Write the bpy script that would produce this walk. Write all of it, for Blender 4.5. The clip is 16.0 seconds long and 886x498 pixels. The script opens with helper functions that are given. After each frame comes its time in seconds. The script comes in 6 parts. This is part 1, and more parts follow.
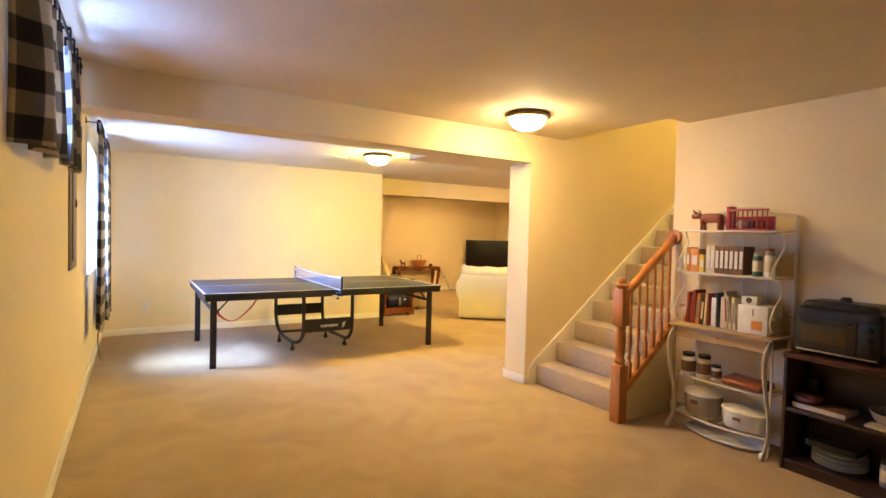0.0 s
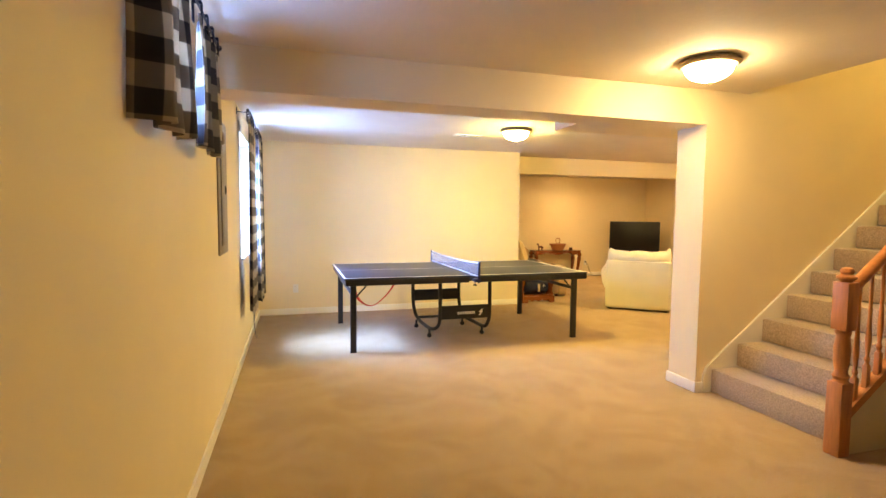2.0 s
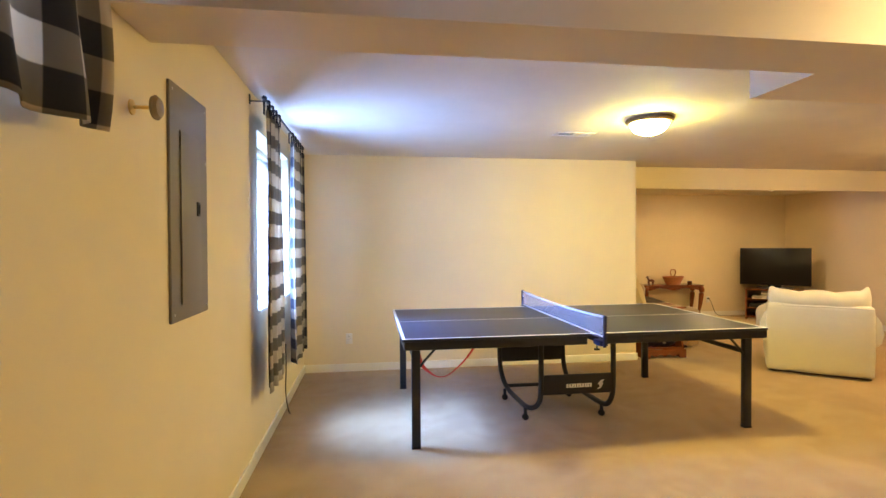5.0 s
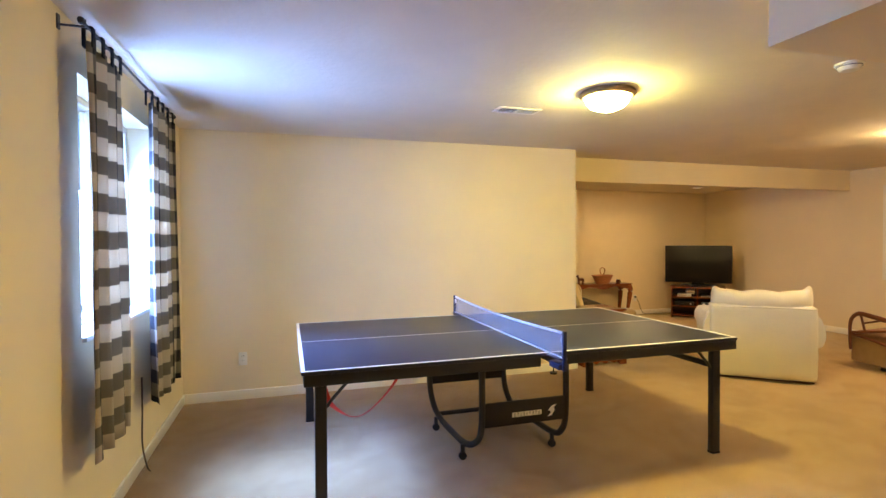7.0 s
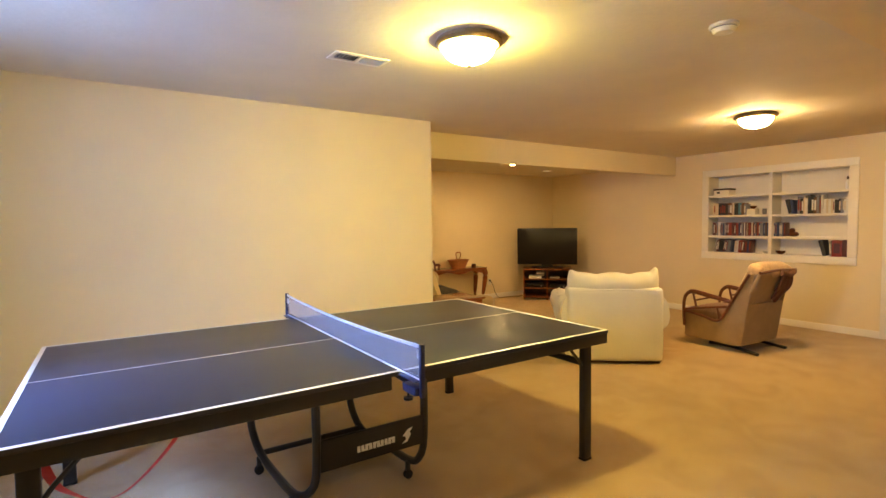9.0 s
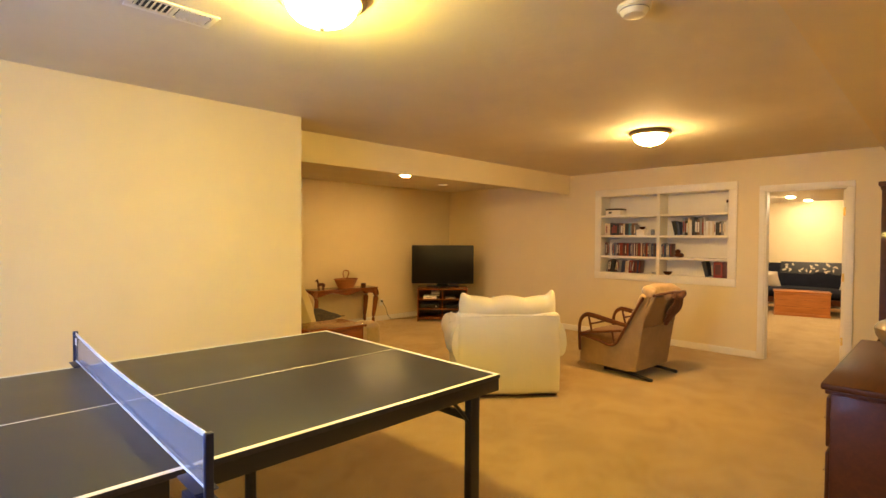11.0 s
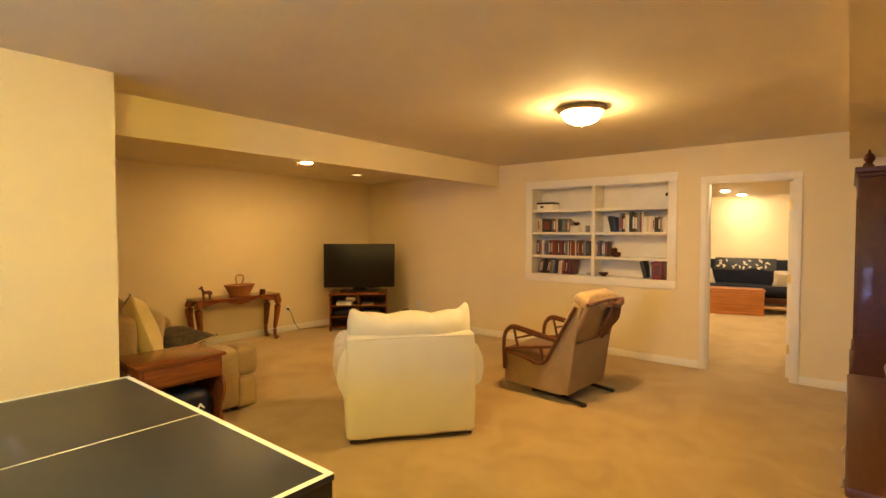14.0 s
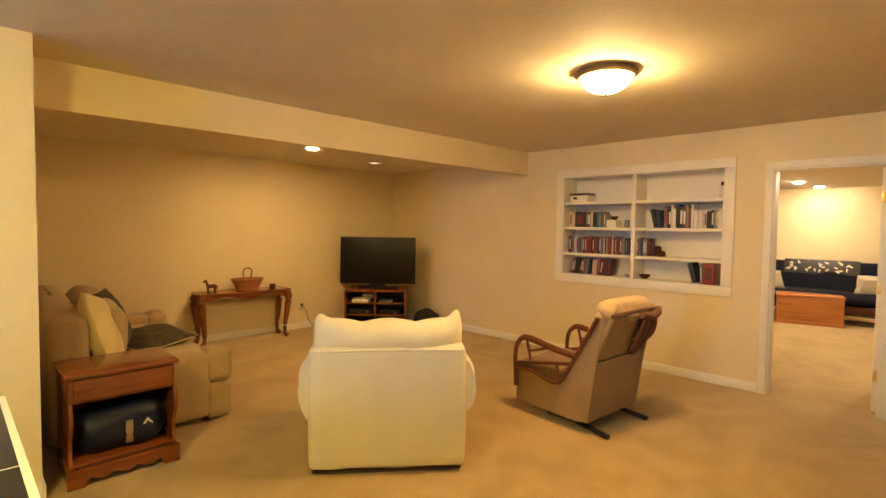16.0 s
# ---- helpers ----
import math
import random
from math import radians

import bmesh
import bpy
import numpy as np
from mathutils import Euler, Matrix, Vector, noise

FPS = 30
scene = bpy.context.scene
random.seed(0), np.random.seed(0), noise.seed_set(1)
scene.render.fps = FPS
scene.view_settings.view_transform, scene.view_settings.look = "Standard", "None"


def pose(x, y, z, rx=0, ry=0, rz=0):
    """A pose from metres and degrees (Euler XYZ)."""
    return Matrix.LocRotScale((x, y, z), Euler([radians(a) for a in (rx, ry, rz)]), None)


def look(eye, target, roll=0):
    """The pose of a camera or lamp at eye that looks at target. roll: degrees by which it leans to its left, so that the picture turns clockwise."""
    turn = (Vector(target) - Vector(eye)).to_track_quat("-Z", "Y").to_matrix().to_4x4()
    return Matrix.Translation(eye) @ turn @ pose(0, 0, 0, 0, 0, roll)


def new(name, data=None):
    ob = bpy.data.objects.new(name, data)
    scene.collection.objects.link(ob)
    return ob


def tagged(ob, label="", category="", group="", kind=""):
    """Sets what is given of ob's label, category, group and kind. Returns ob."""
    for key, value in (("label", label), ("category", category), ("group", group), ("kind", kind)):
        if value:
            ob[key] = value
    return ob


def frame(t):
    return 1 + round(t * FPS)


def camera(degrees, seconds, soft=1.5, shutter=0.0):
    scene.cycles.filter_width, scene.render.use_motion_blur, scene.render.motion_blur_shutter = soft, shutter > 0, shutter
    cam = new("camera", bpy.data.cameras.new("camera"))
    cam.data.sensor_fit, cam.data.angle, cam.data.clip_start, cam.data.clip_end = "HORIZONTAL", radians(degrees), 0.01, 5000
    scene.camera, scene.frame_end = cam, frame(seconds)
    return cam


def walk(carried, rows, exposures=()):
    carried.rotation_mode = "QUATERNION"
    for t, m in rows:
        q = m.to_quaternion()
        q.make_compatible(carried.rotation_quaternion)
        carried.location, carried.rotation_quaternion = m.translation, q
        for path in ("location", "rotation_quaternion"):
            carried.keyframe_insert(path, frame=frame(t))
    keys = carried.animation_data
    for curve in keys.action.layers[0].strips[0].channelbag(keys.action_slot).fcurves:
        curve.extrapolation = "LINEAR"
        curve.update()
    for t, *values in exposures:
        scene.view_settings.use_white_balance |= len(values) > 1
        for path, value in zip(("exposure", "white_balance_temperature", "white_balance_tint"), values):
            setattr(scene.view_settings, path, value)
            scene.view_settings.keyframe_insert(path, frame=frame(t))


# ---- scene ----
cam = camera(83.3, 16.0)
PATH = [
    (0, (0.837, 1.606, 1.417), (1.886, 3.308, 1.356), 1.5),
    (0.5, (0.891, 1.548, 1.367), (1.811, 3.323, 1.307), 1.7),
    (1, (0.888, 1.587, 1.364), (1.692, 3.416, 1.283), 1.4),
    (1.5, (0.923, 1.794, 1.389), (1.609, 3.668, 1.267), 0.9),
    (2, (0.958, 2.039, 1.398), (1.523, 3.952, 1.261), 0.5),
    (2.5, (1.012, 2.257, 1.419), (1.459, 4.201, 1.277), -0.0),
    (3, (1.107, 2.602, 1.447), (1.432, 4.571, 1.308), -0.4),
    (3.5, (1.151, 2.851, 1.441), (1.384, 4.835, 1.331), -0.5),
    (6, (1.245, 4.095, 1.406), (1.637, 6.056, 1.399), 0.2),
    (6.5, (1.253, 4.258, 1.433), (1.747, 6.196, 1.403), 0.1),
    (7, (1.37, 4.463, 1.407), (1.951, 6.376, 1.37), -0.3),
    (7.5, (1.439, 4.624, 1.447), (2.165, 6.486, 1.371), -0.8),
    (8, (1.55, 4.81, 1.426), (2.394, 6.621, 1.332), -1.0),
    (8.5, (1.672, 4.968, 1.418), (2.631, 6.72, 1.308), -1.1),
    (9, (1.752, 5.113, 1.4), (2.848, 6.783, 1.295), -0.7),
    (9.5, (1.86, 5.226, 1.398), (3.041, 6.838, 1.306), -0.2),
    (10, (2.009, 5.322, 1.402), (3.271, 6.872, 1.317), 0.1),
    (12.3, (2.662, 5.71, 1.405), (4.18, 7.012, 1.39), 0.5),
    (12.5, (2.719, 5.726, 1.417), (4.248, 7.014, 1.396), 0.5),
    (13, (2.936, 5.791, 1.413), (4.477, 7.066, 1.387), 0.2),
    (13.5, (3.086, 5.837, 1.452), (4.628, 7.109, 1.407), 0.1),
    (14, (3.26, 5.883, 1.443), (4.808, 7.147, 1.38), 0.1),
    (14.5, (3.47, 5.932, 1.434), (5.001, 7.217, 1.359), 0.2),
    (15, (3.635, 5.959, 1.455), (5.155, 7.256, 1.361), 0.3),
    (15.5, (3.835, 5.955, 1.435), (5.306, 7.307, 1.346), 0.4),
    (16, (3.999, 5.979, 1.441), (5.405, 7.399, 1.352), 0.8),
]
walk(cam, [(t, look(eye, target, roll)) for t, eye, target, roll in PATH], [(0, 0.73, 6450, 10), (3.5, 0.55, 5850, 10), (6.5, 0.13, 5480, 10), (8.5, 0.10, 5950, 10), (10.5, 0.08, 6950, 10), (13, 0.13, 7150, 10), (16, 0.13, 6450, 10)])

# ---- light and exposure ----

SUN_EL, SUN_ROT = radians(48), radians(260)
world = bpy.data.worlds.new("world")
scene.world = world
world.use_nodes = True
wn = world.node_tree.nodes
sky = wn.new("ShaderNodeTexSky")
sky.sky_type, sky.sun_disc, sky.sun_elevation, sky.sun_rotation = "NISHITA", False, SUN_EL, SUN_ROT
wn["Background"].inputs["Strength"].default_value = 0.12
world.node_tree.links.new(sky.outputs["Color"], wn["Background"].inputs["Color"])
sun = new("sun", bpy.data.lights.new("sun", "SUN"))
sun.data.energy, sun.data.angle, sun.data.color = 1.0, radians(12), (1.0, 0.96, 0.9)
sun.matrix_world = look((-6, 12, 9), (0, 0, 0))


def sky_panel(name, loc, target, w, h, power, colour=(0.29, 0.46, 1.0)):
    ob = new(name, bpy.data.lights.new(name, "AREA"))
    ob.data.shape, ob.data.size, ob.data.size_y, ob.data.energy, ob.data.color = "RECTANGLE", w, h, power, colour
    ob.matrix_world = look(loc, target)
    return ob


sky_panel("sky_light", (0.23, 7.68, 1.45), (3, 7.68, 0.75), 1.16, 0.90, 120)
sky_panel("sky_light", (0.23, 4.37, 2.01), (3, 4.37, 1.9), 0.84, 0.36, 34)
sky_panel("sky_light", (-1.0, 7.75, 3.3), (1.6, 7.65, 0.5), 1.5, 1.5, 1120)

LAMP_1, LAMP_2, LAMP_3 = 104, 265, 235      # glow of the ceiling bowls
RECESS = 660                              # glow of the recessed lamps


# ---- materials ----
def mat(name, colour, rough=0.6, metal=0.0, var=0.06, scale=6.0, bump=0.0, bscale=120.0, spec=0.5, coat=0.0, sheen=0.0, alt=None, altf=0.0, altscale=1.2, stretch=(1, 1, 1)):
    m = bpy.data.materials.new(name)
    m.use_nodes = True
    nt = m.node_tree
    n, l = nt.nodes, nt.links
    b = n["Principled BSDF"]
    b.inputs["Roughness"].default_value, b.inputs["Metallic"].default_value = rough, metal
    b.inputs["Specular IOR Level"].default_value, b.inputs["Coat Weight"].default_value, b.inputs["Sheen Weight"].default_value = spec, coat, sheen
    tc = n.new("ShaderNodeTexCoord")
    mp = n.new("ShaderNodeMapping")
    mp.inputs["Scale"].default_value = stretch
    l.new(tc.outputs["Object"], mp.inputs["Vector"])
    nz = n.new("ShaderNodeTexNoise")
    nz.inputs["Scale"].default_value, nz.inputs["Detail"].default_value = scale, 5
    l.new(mp.outputs["Vector"], nz.inputs["Vector"])
    mr = n.new("ShaderNodeMapRange")
    mr.inputs["From Min"].default_value, mr.inputs["From Max"].default_value = 0.3, 0.7
    mr.inputs["To Min"].default_value, mr.inputs["To Max"].default_value = 1 - var, 1 + var
    l.new(nz.outputs["Fac"], mr.inputs["Value"])
    vm = n.new("ShaderNodeVectorMath")
    vm.operation = "SCALE"
    l.new(mr.outputs["Result"], vm.inputs["Scale"])
    if alt:
        n2 = n.new("ShaderNodeTexNoise")
        n2.inputs["Scale"].default_value, n2.inputs["Detail"].default_value, n2.inputs["Distortion"].default_value = altscale, 4, 0.6
        l.new(mp.outputs["Vector"], n2.inputs["Vector"])
        r2 = n.new("ShaderNodeMapRange")
        r2.inputs["From Min"].default_value, r2.inputs["From Max"].default_value, r2.inputs["To Max"].default_value = 0.38, 0.64, altf
        l.new(n2.outputs["Fac"], r2.inputs["Value"])
        mx = n.new("ShaderNodeMix")
        mx.data_type = "RGBA"
        mx.inputs["A"].default_value, mx.inputs["B"].default_value = (*colour, 1), (*alt, 1)
        l.new(r2.outputs["Result"], mx.inputs["Factor"])
        l.new(mx.outputs["Result"], vm.inputs[0])
    else:
        vm.inputs[0].default_value = colour
    l.new(vm.outputs["Vector"], b.inputs["Base Color"])
    if bump:
        n3 = n.new("ShaderNodeTexNoise")
        n3.inputs["Scale"].default_value, n3.inputs["Detail"].default_value = bscale, 3
        l.new(mp.outputs["Vector"], n3.inputs["Vector"])
        bp = n.new("ShaderNodeBump")
        bp.inputs["Strength"].default_value, bp.inputs["Distance"].default_value = bump, 0.004
        l.new(n3.outputs["Fac"], bp.inputs["Height"])
        l.new(bp.outputs["Normal"], b.inputs["Normal"])
    return m


def glow(name, colour, strength):
    m = bpy.data.materials.new(name)
    m.use_nodes = True
    b = m.node_tree.nodes["Principled BSDF"]
    b.inputs["Base Color"].default_value = (0.9, 0.88, 0.82, 1)
    b.inputs["Roughness"].default_value = 0.3
    b.inputs["Emission Color"].default_value, b.inputs["Emission Strength"].default_value = (*colour, 1), strength
    return m


def wood(name, a, b_, rough=0.35, scale=3.0, axis=0, coat=0.3):
    st = [9.0, 9.0, 9.0]
    st[axis] = 0.9
    return mat(name, a, rough, var=0.12, scale=scale * 3, alt=b_, altf=0.75, altscale=scale, coat=coat, bump=0.08, bscale=30, stretch=st)


WALL = mat("cream_wall_paint", (0.74, 0.625, 0.395), 0.62, var=0.025, scale=2.0, bump=0.12, bscale=160, alt=(0.71, 0.585, 0.36), altf=0.35, altscale=0.7)
CEIL = mat("ceiling_paint", (0.72, 0.645, 0.51), 0.8, var=0.03, scale=3, bump=0.55, bscale=26, alt=(0.67, 0.59, 0.46), altf=0.3, altscale=0.6)
TRIM = mat("trim_paint", (0.80, 0.76, 0.68), 0.38, var=0.02, bump=0.04, bscale=60)
WHITE = mat("white_paint", (0.80, 0.75, 0.63), 0.4, var=0.03, bump=0.03, bscale=50)
PLASTIC = mat("white_plastic", (0.72, 0.70, 0.64), 0.35, var=0.02)
BRONZE = mat("bronze_metal", (0.38, 0.31, 0.19), 0.42, metal=0.8, var=0.1, scale=20)
BLACK = mat("black_metal", (0.012, 0.012, 0.014), 0.42, metal=0.0, var=0.1, bump=0.05, bscale=200)
BLACKP = mat("black_plastic", (0.008, 0.008, 0.009), 0.38, var=0.1, spec=0.3)
RUBBER = mat("black_rubber", (0.01, 0.01, 0.01), 0.8)
OAK = wood("golden_oak", (0.52, 0.205, 0.048), (0.42, 0.145, 0.030), 0.42, axis=2, coat=0.05)
OAKX = wood("golden_oak_long", (0.52, 0.205, 0.048), (0.42, 0.145, 0.030), 0.42, axis=0, coat=0.05)
CHERRY = wood("cherry_wood", (0.215, 0.060, 0.017), (0.13, 0.034, 0.010), 0.25, axis=0)
MAHOG = wood("dark_red_wood", (0.070, 0.020, 0.006), (0.050, 0.014, 0.005), 0.42, axis=0, coat=0.08)
MAHOG.node_tree.nodes["Principled BSDF"].inputs["Specular IOR Level"].default_value = 0.2
ESPRESSO = wood("espresso_wood", (0.040, 0.018, 0.012), (0.025, 0.010, 0.008), 0.4, axis=1, coat=0.1)
PINE = wood("pale_pine", (0.52, 0.36, 0.17), (0.44, 0.28, 0.12), 0.45, axis=1, coat=0.05)
BENT = wood("bent_wood", (0.12, 0.032, 0.012), (0.075, 0.018, 0.008), 0.28, axis=0)
SLIP = mat("white_slipcover", (0.70, 0.64, 0.46), 0.85, var=0.03, scale=3, bump=0.25, bscale=22, sheen=0.2)
TAN = mat("tan_upholstery", (0.37, 0.26, 0.13), 0.9, var=0.08, scale=40, bump=0.35, bscale=260, sheen=0.25)
HEADC = mat("head_cushion_fabric", (0.42, 0.28, 0.145), 0.9, var=0.12, scale=30, bump=0.4, bscale=60, sheen=0.2)
TIE = mat("brown_tie_fabric", (0.13, 0.055, 0.03), 0.9, var=0.15, scale=30, bump=0.4, bscale=60)
PALECUSH = mat("pale_cushion", (0.74, 0.68, 0.55), 0.9, var=0.04, bump=0.3, bscale=80)
TAN2 = mat("tan_chair_fabric", (0.31, 0.208, 0.102), 0.9, var=0.07, scale=14, bump=0.3, bscale=340, sheen=0.15, alt=(0.26, 0.17, 0.08), altf=0.5, altscale=4)
SEATB = mat("brown_seat_fabric", (0.17, 0.085, 0.04), 0.85, var=0.12, scale=22, bump=0.4, bscale=120, sheen=0.2)
CREAM_CUSH = mat("cream_cushion", (0.60, 0.47, 0.24), 0.88, var=0.05, scale=10, bump=0.3, bscale=120, sheen=0.2)
NAVY = mat("navy_fabric", (0.006, 0.007, 0.014), 0.85, spec=0.2, var=0.15, scale=8, bump=0.4, bscale=30)
DARKCUSH = mat("dark_pattern_fabric", (0.022, 0.018, 0.016), 0.85, var=0.1, alt=(0.12, 0.08, 0.04), altf=0.6, altscale=26, bump=0.3)
METALW = mat("cream_metal", (0.72, 0.66, 0.54), 0.35, var=0.05, scale=30)
GREY = mat("grey_panel_paint", (0.19, 0.165, 0.145), 0.45, var=0.04, scale=5)
STEEL = mat("steel", (0.5, 0.5, 0.5), 0.3, metal=1.0)
BRASS = mat("brass", (0.75, 0.52, 0.16), 0.3, metal=1.0)
RED = mat("red_strap", (0.62, 0.03, 0.015), 0.6)
SCREEN = mat("dark_screen", (0.006, 0.006, 0.007), 0.35, spec=0.3)
GLASSD = mat("dark_glass", (0.02, 0.02, 0.022), 0.06, spec=0.6)
WICKER = mat("wicker", (0.36, 0.14, 0.05), 0.6, var=0.25, scale=60, bump=0.6, bscale=90)


def carpet_mat(name, a, b_, c):
    m = mat(name, a, 0.96, var=0.17, scale=110, bump=1.0, bscale=260, alt=b_, altf=0.8, altscale=2.2, spec=0.15, sheen=0.35)
    n, l = m.node_tree.nodes, m.node_tree.links
    bs = n["Principled BSDF"]
    src = bs.inputs["Base Color"].links[0].from_socket
    tc = n.new("ShaderNodeTexCoord")
    n4 = n.new("ShaderNodeTexNoise")
    n4.inputs["Scale"].default_value, n4.inputs["Detail"].default_value, n4.inputs["Distortion"].default_value = 2.3, 3, 1.6
    l.new(tc.outputs["Object"], n4.inputs["Vector"])
    r4 = n.new("ShaderNodeMapRange")
    r4.inputs["From Min"].default_value, r4.inputs["From Max"].default_value, r4.inputs["To Max"].default_value = 0.44, 0.58, 0.38
    l.new(n4.outputs["Fac"], r4.inputs["Value"])
    mx = n.new("ShaderNodeMix")
    mx.data_type = "RGBA"
    mx.inputs["B"].default_value = (*c, 1)
    l.new(r4.outputs["Result"], mx.inputs["Factor"])
    l.new(src, mx.inputs["A"])
    l.new(mx.outputs["Result"], bs.inputs["Base Color"])
    return m


CARPET = carpet_mat("beige_carpet", (0.405, 0.266, 0.100), (0.330, 0.208, 0.073), (0.470, 0.328, 0.146))
STAIRC = mat("stair_carpet", (0.46, 0.35, 0.235), 0.96, var=0.30, scale=95, bump=0.9, bscale=330, sheen=0.3, alt=(0.40, 0.31, 0.21), altf=0.6, altscale=3)


def check_cloth():
    m = bpy.data.materials.new("buffalo_check_cloth")
    m.use_nodes = True
    n, l = m.node_tree.nodes, m.node_tree.links
    uv = n.new("ShaderNodeUVMap")
    sep = n.new("ShaderNodeSeparateXYZ")
    l.new(uv.outputs["UV"], sep.inputs["Vector"])

    def stripe(sock, off):
        a = n.new("ShaderNodeMath")
        a.operation = "ADD"
        a.inputs[1].default_value = off
        l.new(sock, a.inputs[0])
        p = n.new("ShaderNodeMath")
        p.operation = "PINGPONG"
        p.inputs[1].default_value = 1.0
        l.new(a.outputs[0], p.inputs[0])
        r = n.new("ShaderNodeMapRange")
        r.inputs["From Min"].default_value, r.inputs["From Max"].default_value = 0.48, 0.52
        l.new(p.outputs[0], r.inputs["Value"])
        return r.outputs["Result"]

    s = n.new("ShaderNodeMath")
    s.operation = "ADD"
    l.new(stripe(sep.outputs["X"], 0.2), s.inputs[0])
    l.new(stripe(sep.outputs["Y"], 0.0), s.inputs[1])
    h = n.new("ShaderNodeMath")
    h.operation = "MULTIPLY"
    h.inputs[1].default_value = 0.5
    l.new(s.outputs[0], h.inputs[0])
    cr = n.new("ShaderNodeValToRGB")
    cr.color_ramp.interpolation = "LINEAR"
    e = cr.color_ramp.elements
    e[0].position, e[0].color = 0.0, (0.53, 0.455, 0.335, 1)
    e[1].position, e[1].color = 1.0, (0.024, 0.025, 0.032, 1)
    mid = e.new(0.5)
    mid.color = (0.17, 0.148, 0.118, 1)
    l.new(h.outputs[0], cr.inputs["Fac"])
    b = n["Principled BSDF"]
    b.inputs["Roughness"].default_value = 0.9
    l.new(cr.outputs["Color"], b.inputs["Base Color"])
    tr = n.new("ShaderNodeBsdfTranslucent")
    l.new(cr.outputs["Color"], tr.inputs["Color"])
    ms = n.new("ShaderNodeMixShader")
    ms.inputs[0].default_value = 0.40
    l.new(b.outputs[0], ms.inputs[1])
    l.new(tr.outputs[0], ms.inputs[2])
    nz = n.new("ShaderNodeTexNoise")
    nz.inputs["Scale"].default_value = 300
    bp = n.new("ShaderNodeBump")
    bp.inputs["Strength"].default_value, bp.inputs["Distance"].default_value = 0.3, 0.002
    l.new(nz.outputs["Fac"], bp.inputs["Height"])
    l.new(bp.outputs["Normal"], b.inputs["Normal"])
    l.new(ms.outputs[0], n["Material Output"].inputs["Surface"])
    return m


CHECK = check_cloth()


def pane_glass():
    m = bpy.data.materials.new("window_glass")
    m.use_nodes = True
    b = m.node_tree.nodes["Principled BSDF"]
    b.inputs["Base Color"].default_value = (0.98, 0.99, 1, 1)
    b.inputs["Roughness"].default_value, b.inputs["Transmission Weight"].default_value, b.inputs["IOR"].default_value = 0.0, 1.0, 1.45
    return m


GLASS = pane_glass()


def tinted(name, colour, alpha=0.25):
    m = bpy.data.materials.new(name)
    m.use_nodes = True
    b = m.node_tree.nodes["Principled BSDF"]
    b.inputs["Base Color"].default_value, b.inputs["Roughness"].default_value, b.inputs["Alpha"].default_value = (*colour, 1), 0.8, alpha
    return m


# ---- mesh helpers ----
def bm_new():
    return bmesh.new()


def box(bm, lo, hi, bev=0.0, m=None, seg=2):
    lo, hi = Vector(lo), Vector(hi)
    t = Matrix.Translation((lo + hi) / 2) @ Matrix.Diagonal((*(hi - lo), 1))
    vs = bmesh.ops.create_cube(bm, size=1, matrix=(m @ t) if m else t)["verts"]
    if bev:
        es = list({e for v in vs for e in v.link_edges})
        bmesh.ops.bevel(bm, geom=es, offset=bev, segments=seg, affect="EDGES", profile=0.5, clamp_overlap=True)


def cyl(bm, p0, p1, r0, r1=None, seg=14, caps=True):
    p0, p1 = Vector(p0), Vector(p1)
    d = p1 - p0
    q = d.to_track_quat("Z", "Y").to_matrix().to_4x4()
    bmesh.ops.create_cone(bm, cap_ends=caps, segments=seg, radius1=r0, radius2=r0 if r1 is None else r1, depth=d.length, matrix=Matrix.Translation((p0 + p1) / 2) @ q)


def smooth_path(pts, n=6):
    pts = [Vector(p) for p in pts]
    out = []
    for i in range(len(pts) - 1):
        a, b, c, d = pts[max(i - 1, 0)], pts[i], pts[i + 1], pts[min(i + 2, len(pts) - 1)]
        for k in range(n):
            t = k / n
            out.append(0.5 * ((2 * b) + (c - a) * t + (2 * a - 5 * b + 4 * c - d) * t * t + (3 * b - a - 3 * c + d) * t ** 3))
    return out + [pts[-1]]


def tube(bm, pts, r, seg=8, flat=1.0, n=6, smooth=True, up=(0, 0, 1)):
    """A bar along a path; r: one radius or one for each given point; flat: its thickness over its width."""
    ctrl = len(pts)
    path = smooth_path(pts, n) if smooth else [Vector(p) for p in pts]
    rings, up0 = [], Vector(up)
    for i, p in enumerate(path):
        t = (path[min(i + 1, len(path) - 1)] - path[max(i - 1, 0)]).normalized()
        side = t.cross(up0)
        if side.length < 0.05:
            side = t.cross(Vector((1, 0, 0)) if abs(t.x) < 0.8 else Vector((0, 1, 0)))
        side.normalize()
        nrm = side.cross(t).normalized()
        f = i / (len(path) - 1) * (ctrl - 1)
        rr = r if not isinstance(r, (list, tuple)) else r[int(min(f, ctrl - 2))] * (1 - (f - int(min(f, ctrl - 2)))) + r[int(min(f, ctrl - 2)) + 1] * (f - int(min(f, ctrl - 2)))
        rings.append([bm.verts.new(p + side * rr * math.cos(2 * math.pi * k / seg) + nrm * rr * flat * math.sin(2 * math.pi * k / seg)) for k in range(seg)])
    for a, b in zip(rings, rings[1:]):
        for k in range(seg):
            bm.faces.new((a[k], a[(k + 1) % seg], b[(k + 1) % seg], b[k]))
    bm.faces.new(rings[0][::-1]), bm.faces.new(rings[-1])


